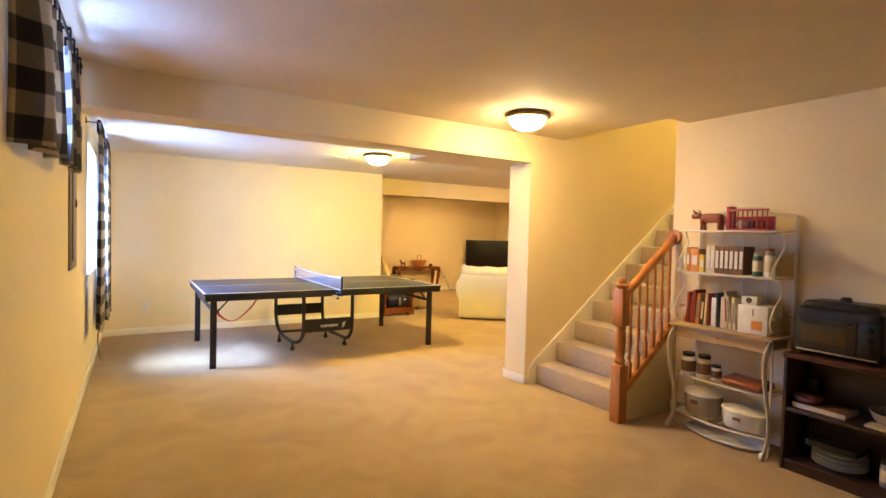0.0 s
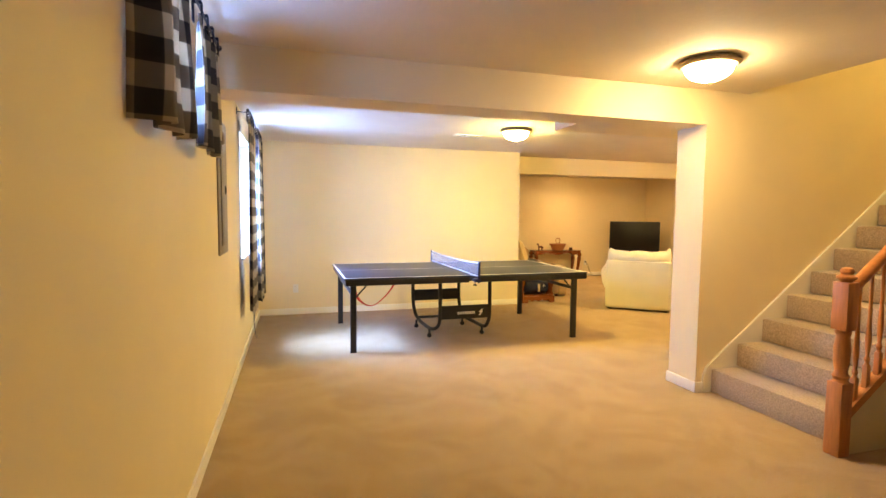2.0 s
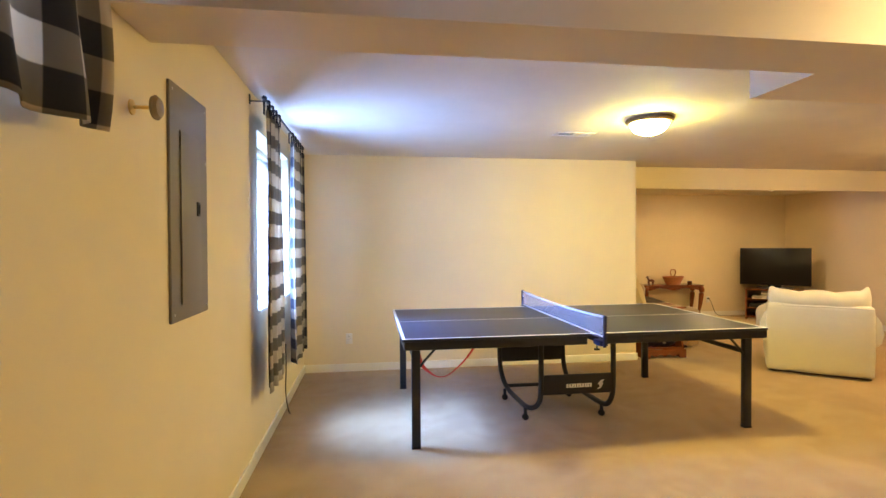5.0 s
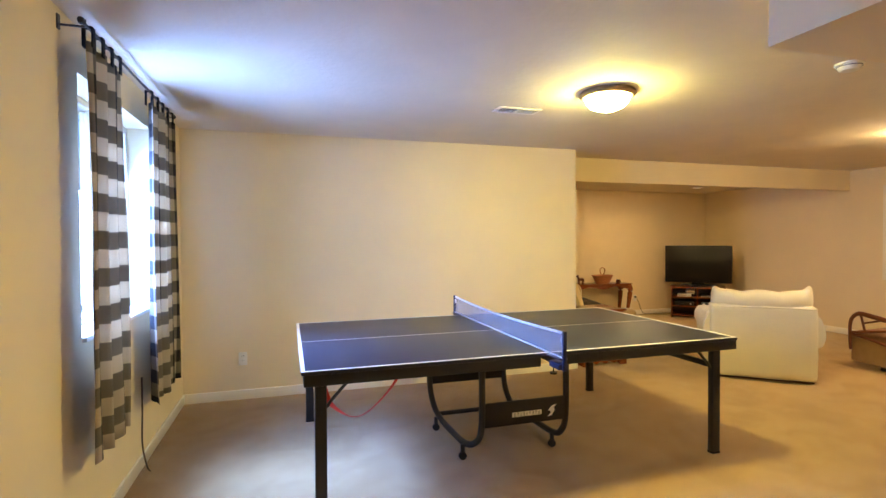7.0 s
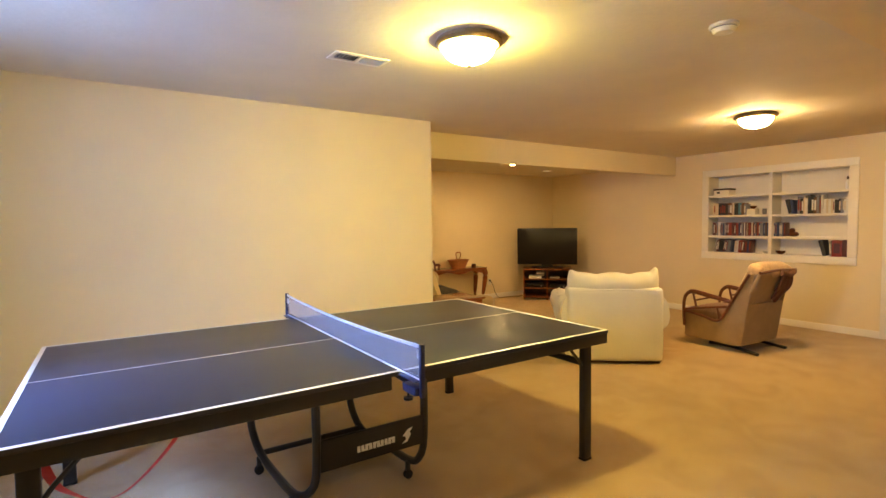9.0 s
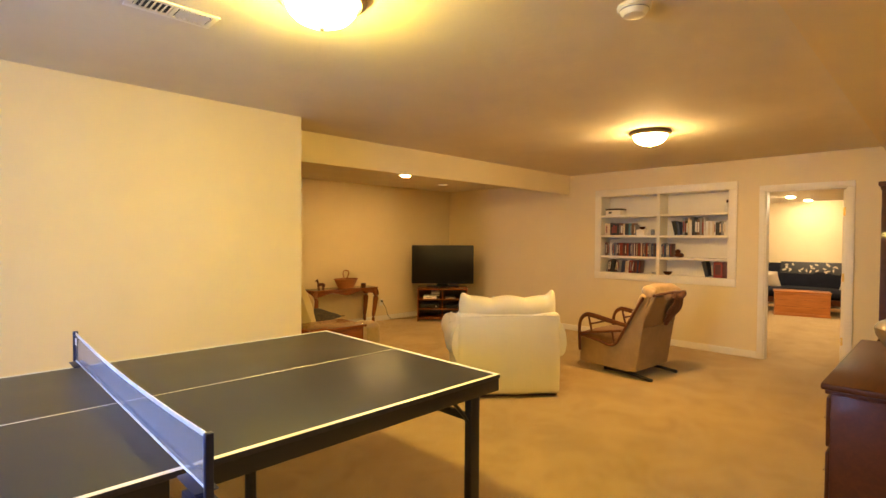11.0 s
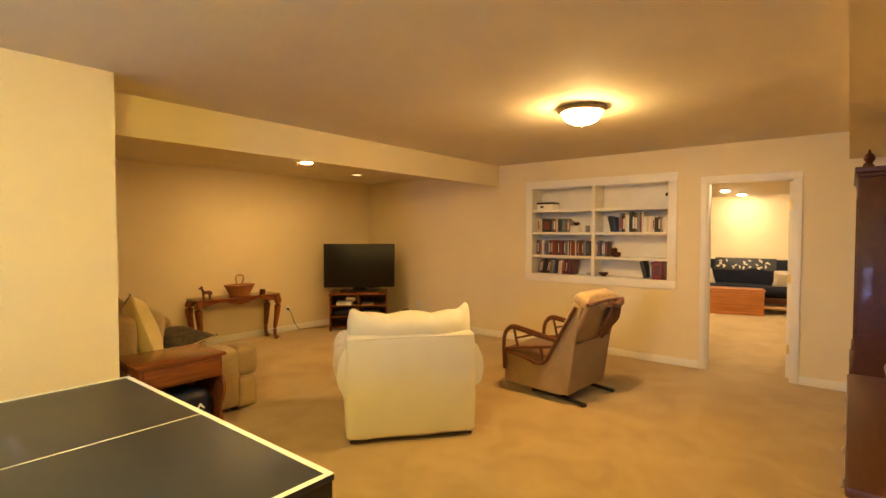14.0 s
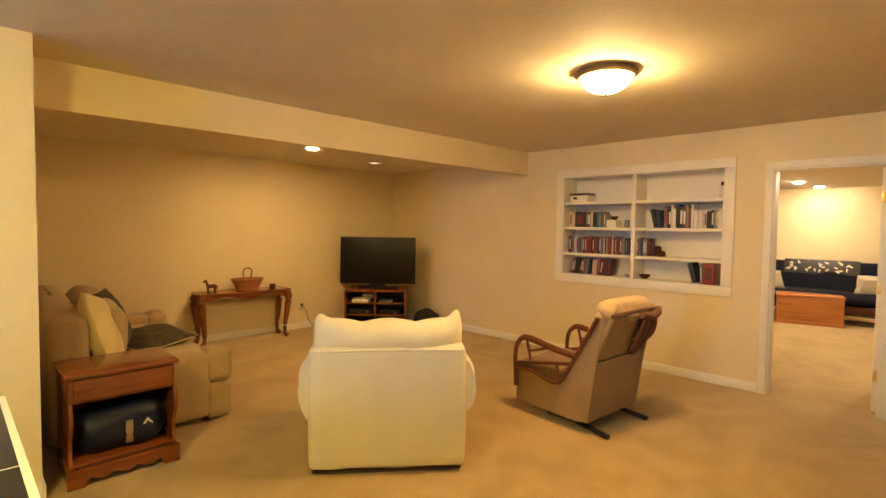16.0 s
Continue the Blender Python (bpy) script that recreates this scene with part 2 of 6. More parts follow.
def lathe(bm, prof, seg=20, m=None, caps=True):
    m = m or Matrix.Identity(4)
    rings = [[bm.verts.new(m @ Vector((max(r, 1e-4) * math.cos(2 * math.pi * k / seg), max(r, 1e-4) * math.sin(2 * math.pi * k / seg), z))) for k in range(seg)] for r, z in prof]
    for a, b in zip(rings, rings[1:]):
        for k in range(seg):
            bm.faces.new((a[k], a[(k + 1) % seg], b[(k + 1) % seg], b[k]))
    if caps:
        bm.faces.new(rings[0][::-1]), bm.faces.new(rings[-1])


def prism(bm, pts, depth, m=None):
    """A polygon in local x, y, pushed along local z."""
    m = m or Matrix.Identity(4)
    a = [bm.verts.new(m @ Vector((x, y, 0))) for x, y in pts]
    b = [bm.verts.new(m @ Vector((x, y, depth))) for x, y in pts]
    bm.faces.new(a[::-1]), bm.faces.new(b)
    for k in range(len(pts)):
        bm.faces.new((a[k], a[(k + 1) % len(pts)], b[(k + 1) % len(pts)], b[k]))
    bmesh.ops.recalc_face_normals(bm, faces=bm.faces)


def soft(bm, lo, hi, r=0.05, bulge=0.0, m=None, cuts=8, wrinkle=0.0, seed=0.0):
    """A rounded, padded block."""
    lo, hi = Vector(lo), Vector(hi)
    c, h = (lo + hi) / 2, (hi - lo) / 2
    tmp = bmesh.new()
    bmesh.ops.create_cube(tmp, size=2)
    bmesh.ops.subdivide_edges(tmp, edges=tmp.edges[:], cuts=cuts, use_grid_fill=True)
    r = min(r, h.x, h.y, h.z)
    for v in tmp.verts:
        u = Vector([math.copysign(1 - (1 - abs(a)) ** 1.5, a) if abs(a) < 1 else a for a in v.co])
        p = Vector((u.x * h.x, u.y * h.y, u.z * h.z))
        q = Vector([max(-(h[k] - r), min(h[k] - r, p[k])) for k in range(3)])
        d = p - q
        if d.length > 1e-9:
            p = q + d.normalized() * r * min(1.0, d.length / r if d.length < r else 1.0)
        for k in range(3):
            o1, o2 = u[(k + 1) % 3], u[(k + 2) % 3]
            if abs(u[k]) > 0.99:
                p[k] += math.copysign(bulge * (1 - o1 * o1) * (1 - o2 * o2), u[k])
        if wrinkle:
            p += wrinkle * noise.noise_vector(p * 7 + Vector((seed, seed, seed)))
        v.co = (m @ (c + p)) if m else c + p
    me = bpy.data.meshes.new("tmp")
    tmp.to_mesh(me)
    bm.from_mesh(me)
    tmp.free()
    bpy.data.meshes.remove(me)


def pillow(bm, w, h, t, m, pinch=0.06, cuts=9, seed=1.0):
    tmp = bmesh.new()
    bmesh.ops.create_cube(tmp, size=2)
    bmesh.ops.subdivide_edges(tmp, edges=tmp.edges[:], cuts=cuts, use_grid_fill=True)
    for v in tmp.verts:
        a, b, c = v.co
        f = max(0.0, (1 - abs(a) ** 3.2) * (1 - abs(b) ** 3.2)) ** 0.5
        z = c * (0.05 + 0.95 * f) * t / 2
        x = a * w / 2 * (1 - pinch * (1 - b * b) * abs(a))
        y = b * h / 2 * (1 - pinch * (1 - a * a) * abs(b))
        p = Vector((x, y, z)) + 0.012 * noise.noise_vector(Vector((a * 2 + seed, b * 2, c + seed)))
        v.co = m @ p
    me = bpy.data.meshes.new("tmp")
    tmp.to_mesh(me)
    bm.from_mesh(me)
    tmp.free()
    bpy.data.meshes.remove(me)


def part(name, bm, material, parent=None, label="", smooth=35):
    me = bpy.data.meshes.new(name)
    bm.normal_update()
    bm.to_mesh(me)
    bm.free()
    me.materials.append(material)
    me.shade_smooth()
    me.set_sharp_from_angle(angle=radians(smooth))
    ob = new(name, me)
    if parent is not None:
        ob.parent = parent
    if label:
        ob["label"] = label
    return ob


def thing(name, m, label, category, group=""):
    ob = new(name)
    ob.empty_display_size = 0.1
    ob.matrix_world = m
    return tagged(ob, label, category, group)


def struct(name, bm, material, label, smooth=35, parent=None):
    return tagged(part(name, bm, material, parent, smooth=smooth), label, name.split("_")[0] if parent is None else "", kind="structure")


def one(fn, *a, **k):
    bm = bm_new()
    fn(bm, *a, **k)
    return bm


def boxes(items, bev=0.0):
    bm = bm_new()
    for lo, hi in items:
        box(bm, lo, hi, bev)
    return bm


# ---- plan ----
XW, YN, XE, YB = 0.46, 9.2, 9.09, 12.27        # west wall, north wall, east wall, alcove back wall
YS = -0.7                                      # south wall, behind the start
H = 2.37                                       # ceiling
XP, Y1, Y2 = 4.0, 5.2, 5.5                     # end of the stair wall, and its two faces there
XSH, YSH = 4.66, 4.15                          # wall behind the shelves
YR = 5.34                                      # room face of the wall behind the dresser
WIN = (7.08, 8.29, 0.97, 2.165)                 # big window: y, y, z, z
UWIN = (3.94, 4.80, 1.80, 2.22)                # small high window
DOOR = (6.30, 7.05, 1.98)
CASE = (7.44, 9.12, 0.925, 2.02)               # opening of the built-in shelves


def wall_x(x0, x1, y0, y1, z0, z1, holes):
    """Blocks of a wall between x0 and x1, with holes (y, y, z, z) apart from each other in y."""
    out, y = [], y0
    for a, b, c, d in sorted(holes):
        out += [((x0, y, z0), (x1, a, z1))]
        if c > z0:
            out += [((x0, a, z0), (x1, b, c))]
        if d < z1:
            out += [((x0, a, d), (x1, b, z1))]
        y = b
    return out + [((x0, y, z0), (x1, y1, z1))]


X3, Y3A, Y3B, H3 = 14.75, 4.9, 10.6, 2.20      # the room beyond the door
struct("floor", boxes([((XW - 0.3, YS - 0.12, -0.12), (XSH + 0.12, YN + 0.12, 0)), ((XSH + 0.12, Y1, -0.12), (XE + 0.12, YN + 0.12, 0)),
                       ((4.19, YN + 0.12, -0.12), (XE + 0.12, YB + 0.12, 0)), ((XE + 0.12, Y3A, -0.12), (X3, Y3B, 0))]), CARPET, "beige cut-pile carpet with footprints and vacuum marks")
struct("wall_west", boxes(wall_x(XW - 0.3, XW, YS - 0.12, YN + 0.12, 0, H, [UWIN, WIN])), WALL, "cream painted foundation wall with two windows")
struct("wall_north", boxes([((XW, YN, 0), (4.31, YN + 0.12, H))]), WALL, "cream painted partition wall")
struct("wall_alcove_west", boxes([((4.19, YN + 0.12, 0), (4.31, YB, H))]), WALL, "cream painted alcove wall")
struct("wall_alcove_back", boxes([((4.19, YB, 0), (XE, YB + 0.12, H))]), WALL, "cream painted wall behind the console table")
struct("wall_east", boxes(wall_x(XE, XE + 0.12, Y1, YB + 0.12, 0, H, [(DOOR[0], DOOR[1], 0, DOOR[2]), (CASE[0] - 0.021, CASE[1] + 0.021, CASE[2] - 0.021, CASE[3] + 0.021)])), WALL, "cream painted wall with a doorway and built-in shelves")
struct("wall_south", boxes([((XW, YS - 0.12, 0), (XSH + 0.12, YS, H))]), WALL, "cream painted wall")
struct("wall_shelf", boxes([((XSH, YS, 0), (XSH + 0.12, YSH - 0.1, H)), ((XSH, YSH - 0.1, 0), (8.1, YSH, 4.9))]), WALL, "cream painted wall beside the stairs")
struct("wall_stair", boxes([((XP, Y1, 0), (4.15, Y2, 2.11)), ((4.15, Y1, 0), (8.1, YR, 4.9))]), WALL, "cream painted wall along the staircase")
struct("beam", boxes([((XW, Y1, 2.11), (4.15, Y2, H))]), WALL, "cream painted dropped beam")
struct("soffit_south", boxes([((3.08, Y2, 2.12), (4.15, 5.90, H)), ((4.15, YR, 2.12), (XE, 5.90, H))]), WALL, "cream painted boxed soffit")
struct("soffit_alcove", boxes([((4.31, 9.65, 2.09), (XE, 9.73, H))]), WALL, "cream painted dropped beam over the alcove")
struct("ceiling", boxes([((XW - 0.3, YS - 0.12, H), (4.40, YN + 0.12, H + 0.1)), ((4.40, YS - 0.12, H), (XSH + 0.12, YSH - 0.1, H + 0.1)), ((4.40, Y1 + 0.14, H), (XE + 0.12, YN + 0.12, H + 0.1)),
                         ((4.31, YN + 0.12, H), (XE + 0.12, 9.65, H + 0.1)), ((4.19, 9.73, 2.28), (XE, YB, 2.38))]), CEIL, "off-white textured ceiling")
struct("wall_stairwell_end", boxes([((8.1, YSH - 0.1, 0), (8.2, YR, 4.9)), ((4.30, YSH - 0.1, H + 0.1), (4.40, YR, 4.9)), ((4.40, YSH - 0.1, H + 0.1), (XSH, YSH, 4.9))]), WALL, "cream painted stairwell wall")
struct("ceiling_stairwell", boxes([((4.30, YSH - 0.1, 4.9), (8.2, YR, 5.0))]), CEIL, "off-white ceiling over the staircase")
struct("wall_room_beyond", boxes([((X3, Y3A, 0), (X3 + 0.12, Y3B, H3)), ((XE + 0.12, Y3A - 0.12, 0), (X3, Y3A, H3)), ((XE + 0.12, Y3B, 0), (X3, Y3B + 0.12, H3))]), WALL, "cream painted wall of the room beyond")
struct("ceiling_room_beyond", boxes([((XE + 0.12, Y3A, H3), (X3, Y3B, H3 + 0.1))]), CEIL, "off-white ceiling of the room beyond")
bs = [((XW, YS, 0), (XW + 0.014, YN, 0.085)), ((XW + 0.014, YN - 0.014, 0), (4.31, YN, 0.085)), ((4.31, YN - 0.014, 0), (4.324, YB - 0.014, 0.085)), ((4.31, YB - 0.014, 0), (XE, YB, 0.085)),
      ((XE - 0.014, DOOR[1] + 0.065, 0), (XE, YB - 0.014, 0.085)), ((XE - 0.014, YR, 0), (XE, DOOR[0] - 0.065, 0.085)), ((XP - 0.014, Y1 - 0.014, 0), (XP, Y2 + 0.014, 0.085)),
      ((XP, Y1 - 0.014, 0), (4.11, Y1, 0.085)), ((XP, Y2, 0), (4.15, Y2 + 0.014, 0.085)), ((4.15, YR, 0), (XE - 0.014, YR + 0.014, 0.085)), ((XSH - 0.014, YS, 0), (XSH, YSH, 0.085)),
      ((X3 - 0.014, Y3A, 0), (X3, Y3B, 0.085))]
struct("baseboard", boxes(bs, 0.004), TRIM, "white painted baseboard")


# ---- staircase ----
def staircase():
    rise, run, n, x0 = 0.19, 0.25, 14, 4.15
    st = thing("staircase", pose(x0, 0, 0), "straight staircase covered in beige carpet with white skirt boards", "staircase")
    for k in range(n):
        bm = bm_new()
        box(bm, (k * run - 0.022, YSH + 0.002, k * rise + (0.004 if k else 0)), ((k + 1) * run + 0.02 if k < n - 1 else 0.9 + k * run, Y1 - 0.022, (k + 1) * rise), 0.012)
        part("step", bm, STAIRC, st)
    bm = bm_new()
    s = rise / run
    m = Matrix.Translation((0, Y1, 0)) @ pose(0, 0, 0, 90, 0, 0)
    prism(bm, [(-0.09, 0), (-0.09, 0.14), (-0.06, 0.205), (n * run, 0.25 + s * n * run), (n * run, 0.2), (0.2, 0)], 0.02, m)
    part("skirt_board", bm, TRIM, st, "white painted skirt board")
    return st


staircase()


def railing():
    rl = thing("stair_railing", pose(4.02, 4.13, 0), "golden oak stair railing with a turned newel post and spindles", "railing")
    bm = bm_new()
    box(bm, (-0.045, -0.045, 0), (0.045, 0.045, 0.44), 0.004)
    lathe(bm, [(0.045, 0.44), (0.036, 0.455), (0.044, 0.475), (0.032, 0.50), (0.040, 0.56), (0.043, 0.64), (0.034, 0.71), (0.042, 0.735), (0.036, 0.75)], 20)
    box(bm, (-0.045, -0.045, 0.75), (0.045, 0.045, 1.03), 0.005)
    lathe(bm, [(0.03, 1.03), (0.035, 1.04), (0.05, 1.052), (0.05, 1.062), (0.03, 1.075), (0.036, 1.09), (0.03, 1.108), (0.012, 1.116)], 20)
    part("newel_post", bm, OAK, rl)
    s = 0.76
    L = XSH - 4.02
    bm = bm_new()
    tube(bm, [(0.04, 0, 0.985), (L, 0, 0.985 + s * (L - 0.04))], 0.034, seg=12, smooth=False, flat=1.0)
    part("handrail", bm, OAKX, rl)
    bm = bm_new()
    cyl(bm, (L - 0.022, 0, 0.985 + s * (L - 0.04)), (L, 0, 0.985 + s * (L - 0.04)), 0.062, 0.062, 24)
    part("rosette", bm, OAK, rl)
    bm = bm_new()
    m = pose(0, 0.03, 0, 90, 0, 0)
    prism(bm, [(0.045, 0.21), (L, 0.21 + s * (L - 0.045)), (L, 0.27 + s * (L - 0.045)), (0.045, 0.27)], 0.06, m)
    part("shoe_rail", bm, OAKX, rl)
    for k in range(6):
        x = 0.115 + k * 0.094
        zb, zt = 0.255 + s * (x - 0.045), 0.965 + s * (x - 0.04)
        h = zt - zb
        bm = bm_new()
        box(bm, (x - 0.015, -0.015, zb - 0.01), (x + 0.015, 0.015, zb + h * 0.2), 0.002)
        lathe(bm, [(0.015, zb + h * 0.2), (0.010, zb + h * 0.22), (0.017, zb + h * 0.25), (0.009, zb + h * 0.28), (0.014, zb + h * 0.36), (0.016, zb + h * 0.42), (0.010, zb + h * 0.62), (0.009, zb + h * 0.85), (0.009, zt + 0.01)], 12, Matrix.Translation((x, 0, 0)))
        part("spindle", bm, OAK, rl)
    return rl


railing()
bm = bm_new()
prism(bm, [(4.065, 0), (XSH, 0), (XSH, 0.208 + 0.76 * (XSH - 4.065)), (4.065, 0.208)], 0.05, pose(0, 4.155, 0, 90, 0, 0))
struct("wall_knee", bm, WALL, "cream painted wedge of wall under the railing")


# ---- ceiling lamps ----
# Also builds the unseen fill lamp added over the stairs.
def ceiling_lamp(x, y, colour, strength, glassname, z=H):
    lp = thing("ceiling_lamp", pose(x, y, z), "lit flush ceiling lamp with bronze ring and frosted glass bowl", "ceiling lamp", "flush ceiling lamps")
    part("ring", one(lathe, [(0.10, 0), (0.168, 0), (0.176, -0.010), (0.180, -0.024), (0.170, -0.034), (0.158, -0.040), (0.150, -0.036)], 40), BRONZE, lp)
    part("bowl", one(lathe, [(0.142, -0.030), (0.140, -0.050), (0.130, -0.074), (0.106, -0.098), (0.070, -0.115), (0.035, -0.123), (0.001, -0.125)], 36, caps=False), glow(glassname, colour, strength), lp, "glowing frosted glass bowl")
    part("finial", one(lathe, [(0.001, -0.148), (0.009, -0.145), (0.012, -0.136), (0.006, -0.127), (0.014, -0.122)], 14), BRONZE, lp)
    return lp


ceiling_lamp(3.44, 4.62, (1.0, 0.68, 0.30), LAMP_1, "lamp_bowl_a")
ceiling_lamp(3.36, 7.29, (1.0, 0.76, 0.19), LAMP_2, "lamp_bowl_b")
ceiling_lamp(6.77, 7.43, (1.0, 0.635, 0.235), LAMP_3, "lamp_bowl_c")
RGLOW = glow("recessed_lamp_glow", (1.0, 0.62, 0.24), RECESS)
R0 = glow("recessed_lamp_dim", (1.0, 0.70, 0.36), 2.0)


def recessed(x, y, z, g=None, drop=0.004):
    lp = thing("recessed_lamp", pose(x, y, z), "lit recessed ceiling lamp with a white trim ring", "recessed lamp", "recessed ceiling lamps")
    part("trim_ring", one(lathe, [(0.065, -0.001), (0.095, -0.001), (0.093, -0.009), (0.068, -0.006)], 28, caps=False), WHITE, lp)
    part("lens", one(lathe, [(0.001, -drop), (0.045, -drop * 0.9), (0.066, -0.002), (0.066, -0.001), (0.001, -0.001)], 28), g or RGLOW, lp, "glowing lens")


recessed(6.83, 10.88, 2.28, None, 0.02)
recessed(8.05, 11.40, 2.28, R0)
R3 = glow("recessed_lamp_bright", (1.0, 0.78, 0.50), 900)
R4 = glow("recessed_lamp_soft", (1.0, 0.80, 0.52), 330)
recessed(13.2, 7.60, H3, R3, 0.025)
recessed(14.30, 7.50, H3, R4, 0.025)
# two unseen lamps, added to brighten the room beyond the door
recessed(11.2, 8.9, H3, R3, 0.025)
recessed(11.2, 6.2, H3, R3, 0.025)
# unseen fill lamp, added upstairs to brighten the stair wall
ceiling_lamp(6.6, 4.68, (1.0, 0.80, 0.30), 190, "stairwell_fill_bowl", 4.9)


# ---- windows ----
def window(name, w, panes, label):
    y0, y1, z0, z1 = w
    wd = tagged(thing(name, pose(XW, 0, 0), label, "window"), kind="structure")
    xg = -0.17
    f = 0.04
    part("window_frame", boxes([((xg - 0.04, y0, z0), (xg + 0.03, y1, z0 + f)), ((xg - 0.04, y0, z1 - f), (xg + 0.03, y1, z1)), ((xg - 0.04, y0, z0 + f), (xg + 0.03, y0 + f, z1 - f)), ((xg - 0.04, y1 - f, z0 + f), (xg + 0.03, y1, z1 - f)),
                                ((xg - 0.03, (y0 + y1) / 2 - 0.02, z0 + f), (xg + 0.02, (y0 + y1) / 2 + 0.02, z1 - f))], 0.004), WHITE, wd)
    for a, b in ((y0 + f, (y0 + y1) / 2 - 0.02), ((y0 + y1) / 2 + 0.02, y1 - f)):
        g = part("pane", boxes([((xg - 0.006, a, z0 + f), (xg - 0.002, b, z1 - f))]), GLASS, wd)
        g.visible_shadow = False
    part("window_sill", boxes([((xg + 0.03, y0 + 0.001, z0 - 0.02), (0.02, y1 - 0.001, z0 + 0.004))], 0.004), TRIM, wd)


window("window_1", UWIN, 2, "small high basement window, bright with daylight")
window("window_2", WIN, 2, "sliding window, bright with daylight")


# ---- curtains ----
def curtain_panel(parent, y0, y1, z0, z1, x, folds, amp, seed, cell=0.083, ret=0.0):
    """ret: how far the first edge turns back towards the wall."""
    rnd = random.Random(seed)
    ny, nz = folds * 10, 26
    ph = [rnd.uniform(-0.5, 0.5) for _ in range(4)]
    bm = bm_new()
    uvl = bm.loops.layers.uv.new("UVMap")
    rows, us = [], []
    for j in range(nz + 1):
        f = j / nz
        z = z1 + (z0 - z1) * f
        row = []
        for i in range(ny + 1):
            s = i / ny
            a = amp * (0.75 + 0.5 * f)
            w = math.sin(2 * math.pi * (folds * s + 0.12 * math.sin(3 * f + ph[0]) + ph[1])) + 0.3 * math.sin(2 * math.pi * (folds * 0.5 * s + ph[2]))
            turn = min(1.0, s * 8) if ret else 1.0
            xx = x + a * w * (0.25 + 0.75 * turn) - ret * (1 - turn)
            yy = y0 + (y1 - y0) * s + 0.012 * math.sin(5 * f + ph[3] + 4 * s) + 0.02 * f * math.sin(6.28 * s * 1.5 + ph[2])
            row.append(bm.verts.new((xx, yy, z + 0.008 * math.sin(9 * s + ph[0]) * f)))
        rows.append(row)
    u = [0.0]
    for i in range(ny):
        u.append(u[-1] + (rows[nz // 2][i + 1].co - rows[nz // 2][i].co).length)
    for j in range(nz):
        for i in range(ny):
            fc = bm.faces.new((rows[j][i], rows[j][i + 1], rows[j + 1][i + 1], rows[j + 1][i]))
            for lp, (a, b) in zip(fc.loops, ((i, j), (i + 1, j), (i + 1, j + 1), (i, j + 1))):
                lp[uvl].uv = (u[a] / cell, (z1 + (z0 - z1) * b / nz) / cell)
    ob = part("panel", bm, CHECK, parent, smooth=80)
    so = ob.modifiers.new("thickness", "SOLIDIFY")
    so.thickness = 0.003
    for k in range(folds + 1):
        yy = y0 + (y1 - y0) * (k + 0.3) / (folds + 0.6)
        bm = bm_new()
        box(bm, (x - 0.022, yy - 0.018, z1 - 0.02), (x - 0.017, yy + 0.018, z1 + 0.065), 0.001)
        box(bm, (x + 0.013, yy - 0.018, z1 - 0.02), (x + 0.018, yy + 0.018, z1 + 0.065), 0.001)
        box(bm, (x - 0.022, yy - 0.018, z1 + 0.062), (x + 0.018, yy + 0.018, z1 + 0.067), 0.001)
        part("tab", bm, NAVY, parent)


def curtain(y0, y1, z0, z1, folds, seed, label, cell=0.083, x=0.085, amp=0.022, ret=0.0):
    c = thing("curtain", pose(XW, 0, 0), label, "curtain", "checked curtains")
    curtain_panel(c, y0, y1, z0, z1, x, folds, amp, seed, cell, ret)
    return c


def rod(y0, y1, z, x=0.098):
    r = thing("curtain_rod", pose(XW, 0, 0), "thin dark metal curtain rod on brackets", "curtain rod")
    part("pole", one(cyl, (x, y0, z), (x, y1, z), 0.0065), BLACK, r)
    for y in (y0 + 0.02, y1 - 0.02):
        part("bracket", boxes([((0, y - 0.012, z - 0.03), (0.006, y + 0.012, z + 0.03)), ((0.006, y - 0.006, z - 0.014), (x, y + 0.006, z - 0.008))]), BLACK, r)
    for y, d in ((y0, -1), (y1, 1)):
        part("finial", one(lathe, [(0.008, 0), (0.016, 0.012), (0.012, 0.03), (0.002, 0.036)], 12, pose(x, y, z, -90 * d, 0, 0)), BLACK, r)


CL = "black and cream checked tab-top curtain"
rod(6.87, 8.50, 2.31)
curtain(6.89, 7.31, 0.47, 2.245, 3, 3, CL + " beside the bright window", x=0.10)
curtain(7.82, 8.44, 0.42, 2.245, 4, 5, CL + " in the corner by the window", x=0.10)
rod(3.66, 5.10, 2.31)
curtain(3.79, 4.28, 1.685, 2.245, 3, 7, "short " + CL + " over the high window", amp=0.03, ret=0.07)
curtain(4.43, 5.00, 1.69, 2.245, 3, 11, "short " + CL + " at the high window's end", x=0.10)


